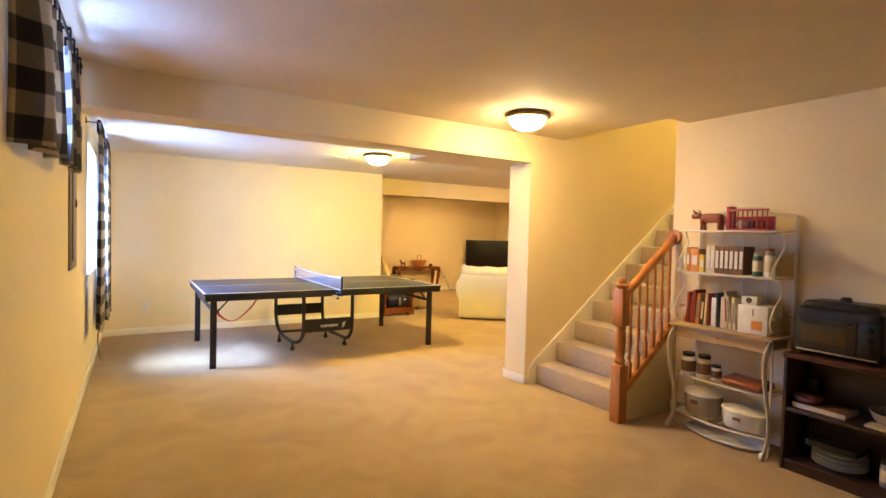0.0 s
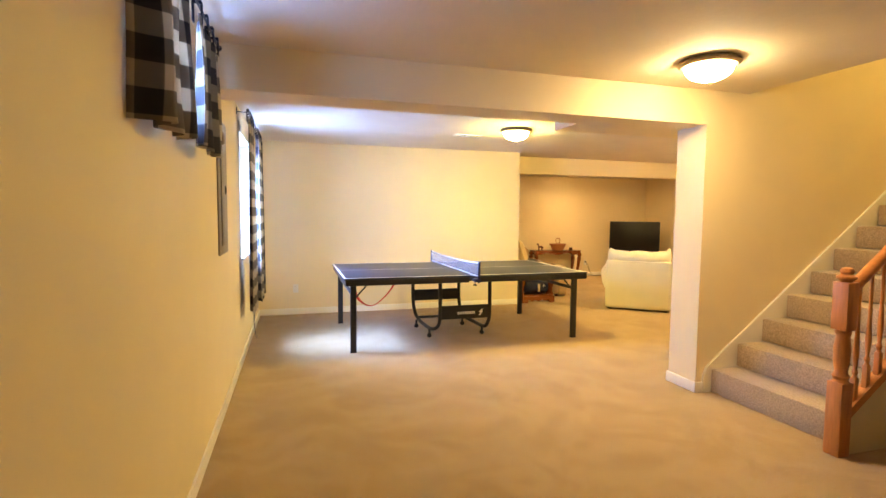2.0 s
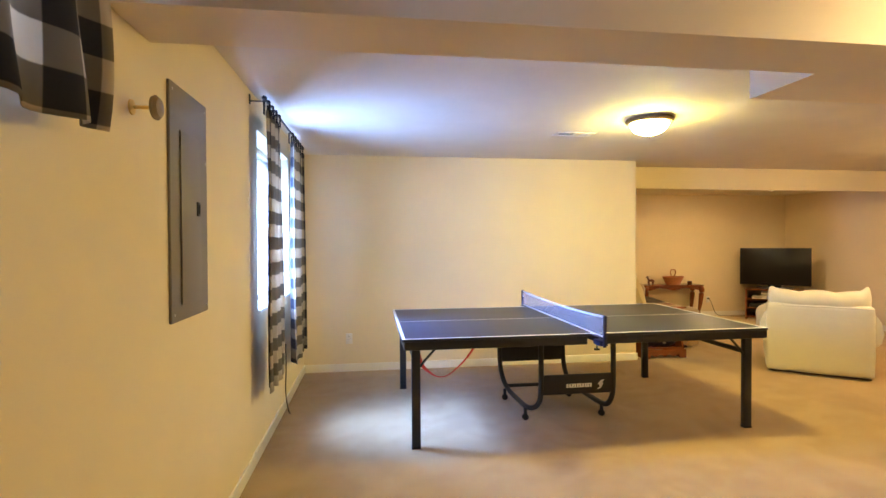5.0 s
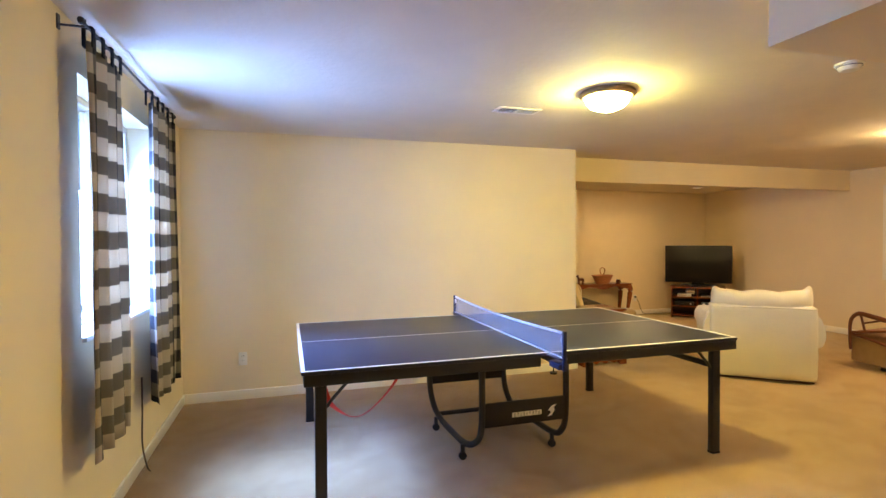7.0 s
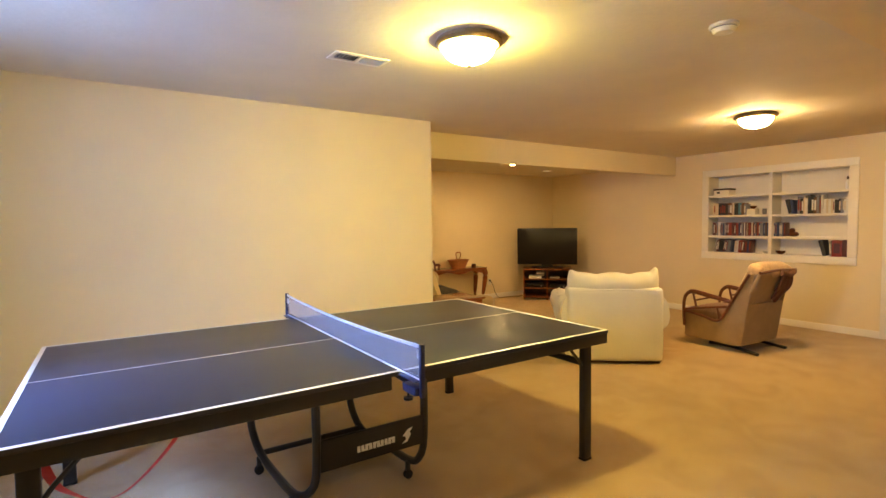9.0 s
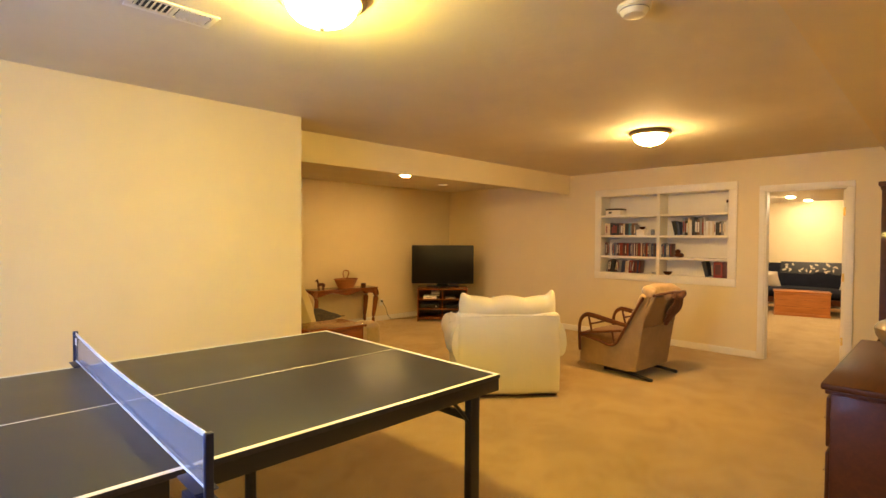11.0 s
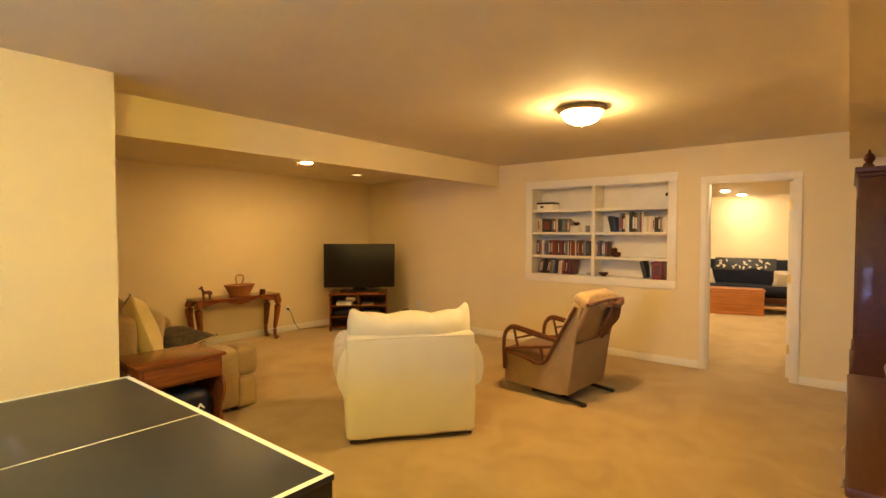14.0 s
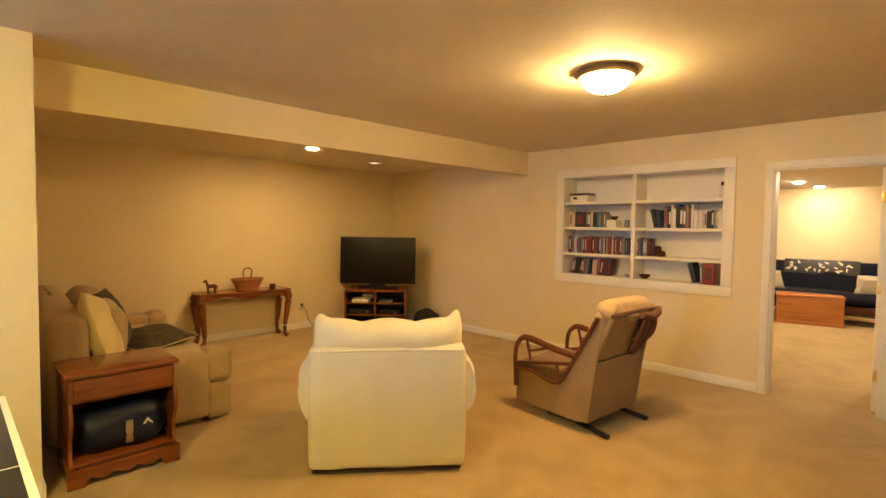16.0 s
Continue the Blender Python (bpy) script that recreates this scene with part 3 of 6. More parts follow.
# ---- table tennis table ----
def game_table():
    L, W, T = 2.74, 1.525, 0.76
    tb = thing("table_tennis_table", pose(2.772, 7.758, 0, 0, 0, 0.35), "dark blue table tennis table with white lines and black legs", "table tennis table")
    top = mat("table_top_paint", (0.018, 0.021, 0.038), 0.42, var=0.05, scale=3)
    line = mat("white_line_paint", (0.75, 0.75, 0.72), 0.4)
    for s in (-1, 1):
        x0, x1 = (-L / 2, -0.006) if s < 0 else (0.006, L / 2)
        h = part("table_half", boxes([((x0, -W / 2, T - 0.019), (x1, W / 2, T))], 0.002), top, tb, "dark blue table half")
        xe = s * L / 2
        for lo, hi in (((min(x0, x1), -W / 2, T), (max(x0, x1), -W / 2 + 0.02, T + 0.0012)), ((x0, W / 2 - 0.02, T), (x1, W / 2, T + 0.0012)), ((x0, -0.0025, T), (x1, 0.0025, T + 0.0012)),
                       ((min(xe, xe - s * 0.02), -W / 2 + 0.02, T), (max(xe, xe - s * 0.02), W / 2 - 0.02, T + 0.0012))):
            part("painted_line", boxes([(lo, hi)]), line, h, "white painted line")
        a0, a1 = (x0 + 0.012, x1 - (0.05 if s < 0 else 0)) if s < 0 else (x0 + 0.03, x1 - 0.002)
        for lo, hi in (((a0, -W / 2 + 0.004, T - 0.078), (a1, -W / 2 + 0.03, T - 0.0195)), ((a0, W / 2 - 0.03, T - 0.078), (a1, W / 2 - 0.004, T - 0.0195)),
                       ((a0, -W / 2 + 0.0305, T - 0.077), (a0 + 0.026, W / 2 - 0.0305, T - 0.0195)), ((a1 - 0.026, -W / 2 + 0.0305, T - 0.077), (a1, W / 2 - 0.0305, T - 0.0195))):
            part("apron", boxes([(lo, hi)], 0.005), BLACK, h, "black metal apron")
        for t in (-1, 1):
            lx, ly = s * 1.235 - (0.04 if s < 0 else 0.0), t * (W / 2 - 0.055)
            lg = part("leg", boxes([((lx - 0.03, ly - 0.022, 0.012), (lx + 0.03, ly + 0.022, T - 0.0785))], 0.006), BLACK, tb)
            part("foot", boxes([((lx - 0.032, ly - 0.024, 0), (lx + 0.032, ly + 0.024, 0.014))], 0.004), RUBBER, lg, "black rubber foot")
            bm = bm_new()
            tube(bm, [(lx - s * 0.03, ly, T - 0.20), (lx - s * 0.06, ly, T - 0.16), (lx - s * 0.13, ly, T - 0.085)], 0.009, seg=6, n=4)
            part("brace", bm, BLACK, tb)
        part("leg_bar", boxes([((s * 1.22 - 0.012 - (0.05 if s < 0 else 0), -W / 2 + 0.08, T - 0.20), (s * 1.22 + 0.012 - (0.05 if s < 0 else 0), W / 2 - 0.08, T - 0.165))], 0.004), BLACK, tb)
    for s, dx in ((-1, 0.0), (1, 0.60)):
        bm = bm_new()
        sh = 0.03 if s > 0 else 0.0
        tube(bm, [(-0.265 + dx, -0.37, T - 0.08), (-0.265 + dx, -0.37, 0.26), (-0.29 + dx, -0.36, 0.135), (-0.345 + dx + sh, -0.29, 0.096), (-0.37 + dx + sh, -0.05, 0.10),
                  (-0.39 + dx, 0.13, 0.125), (-0.41 + dx, 0.24, 0.20), (-0.425 + dx, 0.28, 0.36), (-0.425 + dx, 0.28, T - 0.08)], 0.021, seg=10, up=(1, 0, 0), n=4)
        part("u_shaped_tube", bm, BLACK, tb)
    part("cross_bar", one(cyl, (-0.40, 0.17, 0.14), (0.20, 0.17, 0.14), 0.016), BLACK, tb)
    part("cross_bar", one(cyl, (-0.265, -0.37, T - 0.10), (0.335, -0.37, T - 0.10), 0.016), BLACK, tb)
    pl = part("side_plate", boxes([((-0.255, -0.384, 0.212), (0.325, -0.36, 0.368))], 0.008), BLACK, tb)
    bm = bm_new()
    for k in range(10):
        box(bm, (-0.062 + k * 0.0215, -0.3865, 0.265), (-0.046 + k * 0.0215, -0.3842, 0.296), 0)
        if k % 3:
            box(bm, (-0.046 + k * 0.0215, -0.3865, 0.265 if k % 2 else 0.287), (-0.0405 + k * 0.0215, -0.3842, 0.274 if k % 2 else 0.296), 0)
    part("lettering", bm, line, pl, "white bars of lettering")
    bm = bm_new()
    prism(bm, [(0.195, 0.285), (0.225, 0.315), (0.255, 0.32), (0.235, 0.30), (0.245, 0.287), (0.22, 0.25), (0.19, 0.245), (0.215, 0.265), (0.21, 0.28)], 0.0022, pose(0, -0.3842, 0, 90, 0, 0))
    part("emblem", bm, line, pl, "white emblem")
    part("upper_plate", boxes([((-0.41, 0.27, 0.33), (0.17, 0.292, 0.465))], 0.004), BLACK, tb)
    for x, y in ((-0.37, -0.30), (0.27, -0.30), (-0.395, 0.22), (0.205, 0.22)):
        w = part("caster", boxes([((x - 0.013, y - 0.010, 0.045), (x + 0.013, y + 0.010, 0.10))], 0.004), BLACK, tb)
        part("wheel", one(cyl, (x, y - 0.011, 0.025), (x, y + 0.011, 0.025), 0.025, seg=18), RUBBER, w)
    bm = bm_new()
    tube(bm, [(-1.26, -0.60, T - 0.10), (-1.225, -0.58, T - 0.21), (-1.17, -0.56, T - 0.275), (-1.10, -0.56, T - 0.315), (-1.03, -0.56, T - 0.305), (-0.95, -0.56, T - 0.245), (-0.875, -0.56, T - 0.165), (-0.82, -0.56, T - 0.079)], 0.018, seg=6, flat=0.12, n=8, up=(0, 0.5, 1))
    part("strap", bm, RED, tb, "red strap hanging under the table")
    return tb


game_table()


def net_set():
    ns = thing("table_tennis_net", pose(2.747, 7.716, 0.7615, 0, 0, 0.35), "blue table tennis net with white top tape on clamp posts", "table tennis net")
    blue = mat("blue_post_plastic", (0.010, 0.016, 0.065), 0.35)
    tape = mat("white_net_tape", (0.78, 0.79, 0.82), 0.7)
    mesh = tinted("blue_net_mesh", (0.36, 0.39, 0.48), 0.36)
    hw = 0.905
    sag = lambda y: 0.022 * (1 - (y / hw) ** 2)
    n = 24
    for name, za, zb, th, mt in (("mesh", 0.012, 0.14, 0.0012, mesh), ("top_tape", 0.138, 0.1525, 0.003, tape), ("bottom_cord", 0.004, 0.012, 0.0025, tape)):
        bm = bm_new()
        ring = []
        for i in range(n + 1):
            y = -hw + 2 * hw * i / n
            s = sag(y)
            ring.append([bm.verts.new((dx, y, z - (s if z > 0.1 else 0))) for dx, z in ((-th / 2, za), (th / 2, za), (th / 2, zb), (-th / 2, zb))])
        for a, b in zip(ring, ring[1:]):
            for k in range(4):
                bm.faces.new((a[k], a[(k + 1) % 4], b[(k + 1) % 4], b[k]))
        bm.faces.new(ring[0]), bm.faces.new(ring[-1][::-1])
        part(name, bm, mt, ns)
    for s in (-1, 1):
        p = part("post", boxes([((-0.011, s * 0.915 - 0.009, -0.06), (0.011, s * 0.915 + 0.009, 0.156))], 0.004), blue, ns, "blue plastic net post")
        part("clamp", boxes([((-0.028, min(s * 0.80, s * 0.905), -0.054), (0.028, max(s * 0.80, s * 0.905), -0.021)), ((-0.03, min(s * 0.765, s * 0.905), 0.0), (0.03, max(s * 0.765, s * 0.905), 0.006))], 0.003), blue, p)
        part("clamp_screw", one(lathe, [(0.004, -0.058), (0.004, -0.09), (0.02, -0.09), (0.02, -0.10), (0.004, -0.102)], 12, Matrix.Translation((0, s * 0.80, 0))), BLACKP, p)
        part("badge", boxes([((-0.0045 if s > 0 else 0.002, s * 0.885 - 0.014, 0.09), (-0.002 if s > 0 else 0.0045, s * 0.885 + 0.014, 0.125))]), tape, p, "small white badge")


net_set()


# ---- white slipcovered chair ----
def slip_chair():
    ch = thing("armchair", pose(5.775, 8.205, 0, 0, 0, -38.6), "wide armchair in a white slipcover on the carpet", "armchair")
    part("back", one(soft, (-0.455, 0.0, 0.03), (0.455, 0.22, 0.745), 0.035, 0.008, None, 12, 0.007), SLIP, ch, "white slipcovered flat back")
    part("back_seam", one(tube, [(-0.44, 0.006, 0.722), (-0.2, -0.001, 0.726), (0, -0.003, 0.728), (0.2, -0.001, 0.727), (0.44, 0.006, 0.722)], 0.006, 6), SLIP, ch)
    part("base", one(soft, (-0.435, 0.2, 0.03), (0.435, 0.85, 0.30), 0.03, 0.0, None, 6, 0.003), SLIP, ch)
    part("seat_cushion", one(soft, (-0.31, 0.2, 0.30), (0.31, 0.88, 0.47), 0.06, 0.02), SLIP, ch)
    for s in (-1, 1):
        lo, hi = (min(s * 0.33, s * 0.445), 0.14, 0.03), (max(s * 0.33, s * 0.445), 0.84, 0.50)
        a = part("arm", one(soft, lo, hi, 0.05, 0.02, None, 8, 0.008, 3.0 * s), SLIP, ch)
        part("arm_roll", one(soft, (s * 0.425 - 0.11, 0.07, 0.42), (s * 0.425 + 0.11, 0.87, 0.645), 0.10, 0.0, None, 8, 0.008, s), SLIP, a)
        bm = bm_new()
        n, rows = 18, []
        for i in range(n + 1):
            f = i / n
            y = 0.03 + 0.68 * f
            hem = 0.34 + 0.018 * math.sin(9 * f + s) + 0.012 * math.sin(23 * f)
            out = s * ((0.508 if s < 0 else 0.492) + 0.012 * math.sin(7 * f + 2 * s) + 0.008 * math.sin(19 * f))
            rows.append([bm.verts.new(p) for p in ((s * 0.44, y, 0.668), (out - s * 0.025, y, 0.64), (out + s * 0.008, y, 0.56), (out + s * 0.018, y, 0.47), (out + s * 0.002, y, 0.39), (out - s * 0.03, y, hem), (s * 0.452, y, hem + 0.004), (s * 0.44, y, 0.50))])
        for p, q in zip(rows, rows[1:]):
            for k in range(8):
                bm.faces.new((p[k], p[(k + 1) % 8], q[(k + 1) % 8], q[k]))
        bm.faces.new(rows[0][::-1]), bm.faces.new(rows[-1])
        bmesh.ops.recalc_face_normals(bm, faces=bm.faces)
        part("drape", bm, SLIP, a, "loose white fold of the slipcover")
    bm = bm_new()
    n = 60
    rows = []
    for i in range(n + 1):
        t = i / n * 2 - 1
        top = 0.868 + 0.024 * abs(math.sin(1.5 * math.pi * (t * 0.93 + 1))) + 0.06 * math.exp(-((t - 0.93) / 0.085) ** 2) + 0.036 * math.exp(-((t + 0.92) / 0.09) ** 2)
        end = max(0.0, 1 - ((abs(t) - 0.95) / 0.05) ** 2) ** 0.5 if abs(t) > 0.95 else 1.0
        th = (0.085 * (1 - abs(t) ** 5) + 0.035) * (0.25 + 0.75 * end)
        mid = 0.66 + (top - 0.66) * 0.55
        top = mid + (top - mid) * (0.45 + 0.55 * end)
        low = mid - (mid - 0.66) * (0.6 + 0.4 * end)
        rows.append([bm.verts.new((t * 0.44, 0.125 + th * math.cos(a), (mid + (top - mid) * math.sin(a)) if math.sin(a) > 0 else (mid + (mid - low) * math.sin(a)))) for a in [2 * math.pi * k / 18 for k in range(18)]])
    for a, b in zip(rows, rows[1:]):
        for k in range(18):
            bm.faces.new((a[k], a[(k + 1) % 18], b[(k + 1) % 18], b[k]))
    bm.faces.new(rows[0][::-1]), bm.faces.new(rows[-1])
    part("back_cushion", bm, SLIP, ch, "plump white back cushion with peaked corners")
    # dark strip that stands in for the shade below the slipcover
    part("hem", boxes([((-0.43, 0.014, 0.014), (0.43, 0.04, 0.026))], 0.004), ESPRESSO, ch, "dark strip in place of the shaded gap under the cover")
    for s in (-1, 1):
        for y in (0.06, 0.78):
            part("foot", boxes([((s * 0.38 - 0.025, y, 0), (s * 0.38 + 0.025, y + 0.05, 0.035))], 0.003), BLACKP, ch)


slip_chair()


# ---- glider recliner ----
def recliner():
    ch = thing("recliner", pose(7.47, 7.95, 0, 0, 0, -4), "tan upholstered glider recliner with bentwood arms, on black metal feet", "recliner")
    W = 0.33
    for s in (-1, 1):
        bm = bm_new()
        m = Matrix.Translation((s * W - (0.0 if s > 0 else 0.0) + (0.025 if s > 0 else -0.0), 0, 0)) @ pose(0, 0, 0, 90, 0, 90) @ Matrix.Translation((0, 0, -0.025 if s > 0 else 0))
        prism(bm, [(0.36, 0.085), (0.36, 0.36), (-0.02, 0.30), (-0.11, 0.42), (-0.365, 0.835), (-0.415, 0.85), (-0.34, 0.50), (-0.28, 0.09), (-0.2, 0.07)], 0.03, m)
        bmesh.ops.bevel(bm, geom=bm.edges[:], offset=0.008, segments=2, affect="EDGES")
        part("side_panel", bm, TAN2, ch)
        x = s * (W + 0.012)
        bm = bm_new()
        tube(bm, [(x, 0.352, 0.20), (x, 0.362, 0.42), (x, 0.345, 0.53), (x, 0.29, 0.588), (x, 0.22, 0.596), (x, 0.02, 0.565), (x, -0.20, 0.535)], [0.017, 0.018, 0.019, 0.022, 0.026, 0.026, 0.02], 10, 0.75, up=(1, 0, 0))
        part("arm", bm, BENT, ch, "bent dark-stained wooden arm")
        bm = bm_new()
        tube(bm, [(x, 0.356, 0.385), (x, 0.15, 0.425), (x, -0.13, 0.475)], 0.014, 8, up=(1, 0, 0))
        part("arm_rail", bm, BENT, ch)
        for a, b, q in (((x, 0.25, 0.59), (x, 0.205, 0.41), 0.012), ((x, 0.225, 0.50), (x, 0.03, 0.56), 0.010), ((x, -0.03, 0.455), (x, -0.055, 0.335), 0.011)):
            part("arm_spindle", one(cyl, a, b, q, seg=10), BENT, ch)
        bm = bm_new()
        tube(bm, [(x, 0.355, 0.368), (x, 0.15, 0.342), (x, 0.01, 0.310), (x, -0.07, 0.335), (x, -0.13, 0.43), (x, -0.235, 0.62), (x, -0.362, 0.84)], 0.015, 8, up=(1, 0, 0))
        part("edge_rail", bm, BENT, ch)
    bm = bm_new()
    prism(bm, [(-0.345, 0.52), (-0.285, 0.085), (-0.26, 0.085), (-0.32, 0.52)], 2 * W - 0.01, pose(-W + 0.005, 0, 0, 90, 0, 90))
    part("rear_panel", bm, TAN2, ch)
    back = pose(0, -0.17, 0.30, 25, 0, 0)
    part("back_shell", one(soft, (-W + 0.01, -0.05, -0.16), (W - 0.01, 0.0, 0.62), 0.02, 0.006, back), TAN2, ch)
    part("seat_cushion", one(soft, (-W + 0.03, -0.15, 0.26), (W - 0.03, 0.365, 0.41), 0.05, 0.03, None, 8, 0.006), SEATB, ch, "brown seat cushion")
    for z in (0.08, 0.24, 0.39):
        part("back_pad", one(soft, (-W + 0.02, 0.0, z), (W - 0.02, 0.12, z + 0.20), 0.05, 0.02, back, 7, 0.006), TAN2, ch)
    part("head_cushion", one(soft, (-W + 0.02, -0.03, 0.53), (W - 0.02, 0.13, 0.68), 0.07, 0.02, back, 9, 0.035, 4.0), HEADC, ch, "padded tan head cushion")
    part("back_rail_top", one(tube, [(-W, 0, 0), (0, 0.0, 0.015), (W, 0, 0)], 0.016, 8), BENT, ch).matrix_local = back @ Matrix.Translation((0, -0.03, 0.63))
    tie = bm_new()
    for x, zz, w in ((0.03, 0.42, 0.034), (0.085, 0.31, 0.042), (0.15, 0.27, 0.046), (0.215, 0.36, 0.038)):
        tube(tie, [(0.12 + (x - 0.12) * 0.5, -0.05, 0.635), (0.12 + (x - 0.12) * 0.8, -0.085, 0.57), (x, -0.095, 0.47), (x + 0.01, -0.07, zz)], [0.02, 0.03, w, w * 0.6], 8, 0.5, up=(0, 1, 0))
    tube(tie, [(0.0, -0.06, 0.63), (0.12, -0.085, 0.615), (0.24, -0.06, 0.63)], 0.03, 8)
    tie.transform(back)
    part("tie", tie, TIE, ch, "bunched brown fabric tie hanging behind the back")
    bm = bm_new()
    tube(bm, [(-0.22, 0.12, 0.03), (-0.24, -0.1, 0.045), (-0.27, -0.42, 0.018)], 0.024, 8, 0.7)
    part("foot_rail", bm, BLACKP, ch)
    bm = bm_new()
    tube(bm, [(0.22, 0.12, 0.03), (0.24, -0.1, 0.045), (0.27, -0.42, 0.018)], 0.024, 8, 0.7)
    part("foot_rail", bm, BLACKP, ch)
    part("swivel_base", boxes([((-0.24, -0.12, 0.03), (0.24, 0.12, 0.10)), ((-0.28, -0.24, 0.085), (0.28, 0.28, 0.125))], 0.01), BLACKP, ch)


recliner()


# ---- television and stand ----
def tv_group():
    yaw = math.degrees(math.atan2(-0.75, 0.76))
    m = pose(8.28, 11.62, 0, 0, 0, yaw)
    tv = thing("television", m @ Matrix.Translation((0, 0.10, 0.56)), "black flat-screen television, switched off, on the television stand", "television")
    part("cabinet", boxes([((-0.535, -0.03, 0.055), (0.535, 0.05, 0.72))], 0.008), BLACKP, tv)
    part("screen", boxes([((-0.50, -0.034, 0.10), (0.50, -0.0305, 0.695))], 0.001), SCREEN, tv, "dark glossy screen")
    part("back_bulge", boxes([((-0.38, 0.05, 0.12), (0.38, 0.12, 0.62))], 0.02), BLACKP, tv)
    part("neck", boxes([((-0.10, 0.0, 0.012), (0.10, 0.05, 0.06))], 0.004), BLACKP, tv)
    part("foot", boxes([((-0.28, -0.12, 0), (0.28, 0.14, 0.014))], 0.006), BLACKP, tv)
    st = thing("television_stand", m, "cherry wood television stand with open shelves", "television stand")
    w, d, h = 0.42, 0.21, 0.555
    part("top", boxes([((-w - 0.01, -d - 0.01, h - 0.022), (w + 0.01, d + 0.2, h))], 0.004), CHERRY, st)
    for x in (-w, -0.01, w - 0.02):
        part("side_panel", boxes([((x, -d, 0.0), (x + 0.02, d + 0.18, h - 0.022))], 0.002), CHERRY, st)
    for z in (0.045, 0.205, 0.365):
        part("shelf", boxes([((-w + 0.02, -d, z), (w - 0.02, d + 0.16, z + 0.016))], 0.002), CHERRY, st)
    part("back_panel", boxes([((-w + 0.02, d + 0.16, 0.045), (w - 0.02, d + 0.17, h - 0.022))]), ESPRESSO, st)
    def unit(name, lo, hi, mt, label, cat):
        u = thing(name, m @ Matrix.Translation(Vector(((lo[0] + hi[0]) / 2, (lo[1] + hi[1]) / 2, lo[2]))), label, cat)
        hx, hy, hz = (hi[0] - lo[0]) / 2, (hi[1] - lo[1]) / 2, hi[2] - lo[2]
        part("case", boxes([((-hx, -hy, 0), (hx, hy, hz))], 0.004), mt, u)
        part("front_slot", boxes([((-hx * 0.7, -hy - 0.002, hz * 0.45), (hx * 0.3, -hy + 0.001, hz * 0.6))]), BLACKP, u)
        part("button", one(cyl, (hx * 0.7, -hy - 0.006, hz * 0.5), (hx * 0.7, -hy + 0.001, hz * 0.5), hz * 0.18), STEEL, u)
    unit("video_player", (-0.32, -0.19, 0.381), (-0.10, 0.05, 0.425), PLASTIC, "silver-white video player on the stand's shelf", "video player")
    unit("game_console", (0.05, -0.16, 0.381), (0.22, 0.05, 0.405), GREY, "small grey box on the stand's shelf", "console")
    unit("receiver", (-0.36, -0.18, 0.221), (-0.06, 0.08, 0.29), BLACKP, "black receiver on the stand's shelf", "receiver")
    unit("receiver", (0.06, -0.18, 0.221), (0.32, 0.08, 0.27), BLACKP, "flat black disc player on the stand's shelf", "disc player")
    for k in range(5):
        b = thing("video_case", m @ Matrix.Translation((-0.12, 0.0, 0.425 + k * 0.014)), "stacked plastic video case on the video player", "video case", "stacked video cases")
        part("case", boxes([((-0.07, -0.095, 0), (0.07, 0.095, 0.0135))], 0.002), [PLASTIC, GREY, WHITE][k % 3], b)
    bag = thing("black_bag", pose(8.80, 11.15, 0), "soft black bag with a strap on the floor beside the stand", "bag")
    part("body", one(soft, (-0.12, -0.18, 0), (0.12, 0.18, 0.25), 0.08, 0.02, None, 8, 0.035, 2.0), RUBBER, bag)
    part("handle", one(tube, [(0, -0.09, 0.24), (0, -0.05, 0.27), (0.03, 0.04, 0.265), (0.04, 0.09, 0.22)], 0.009, 6), RUBBER, bag)


tv_group()


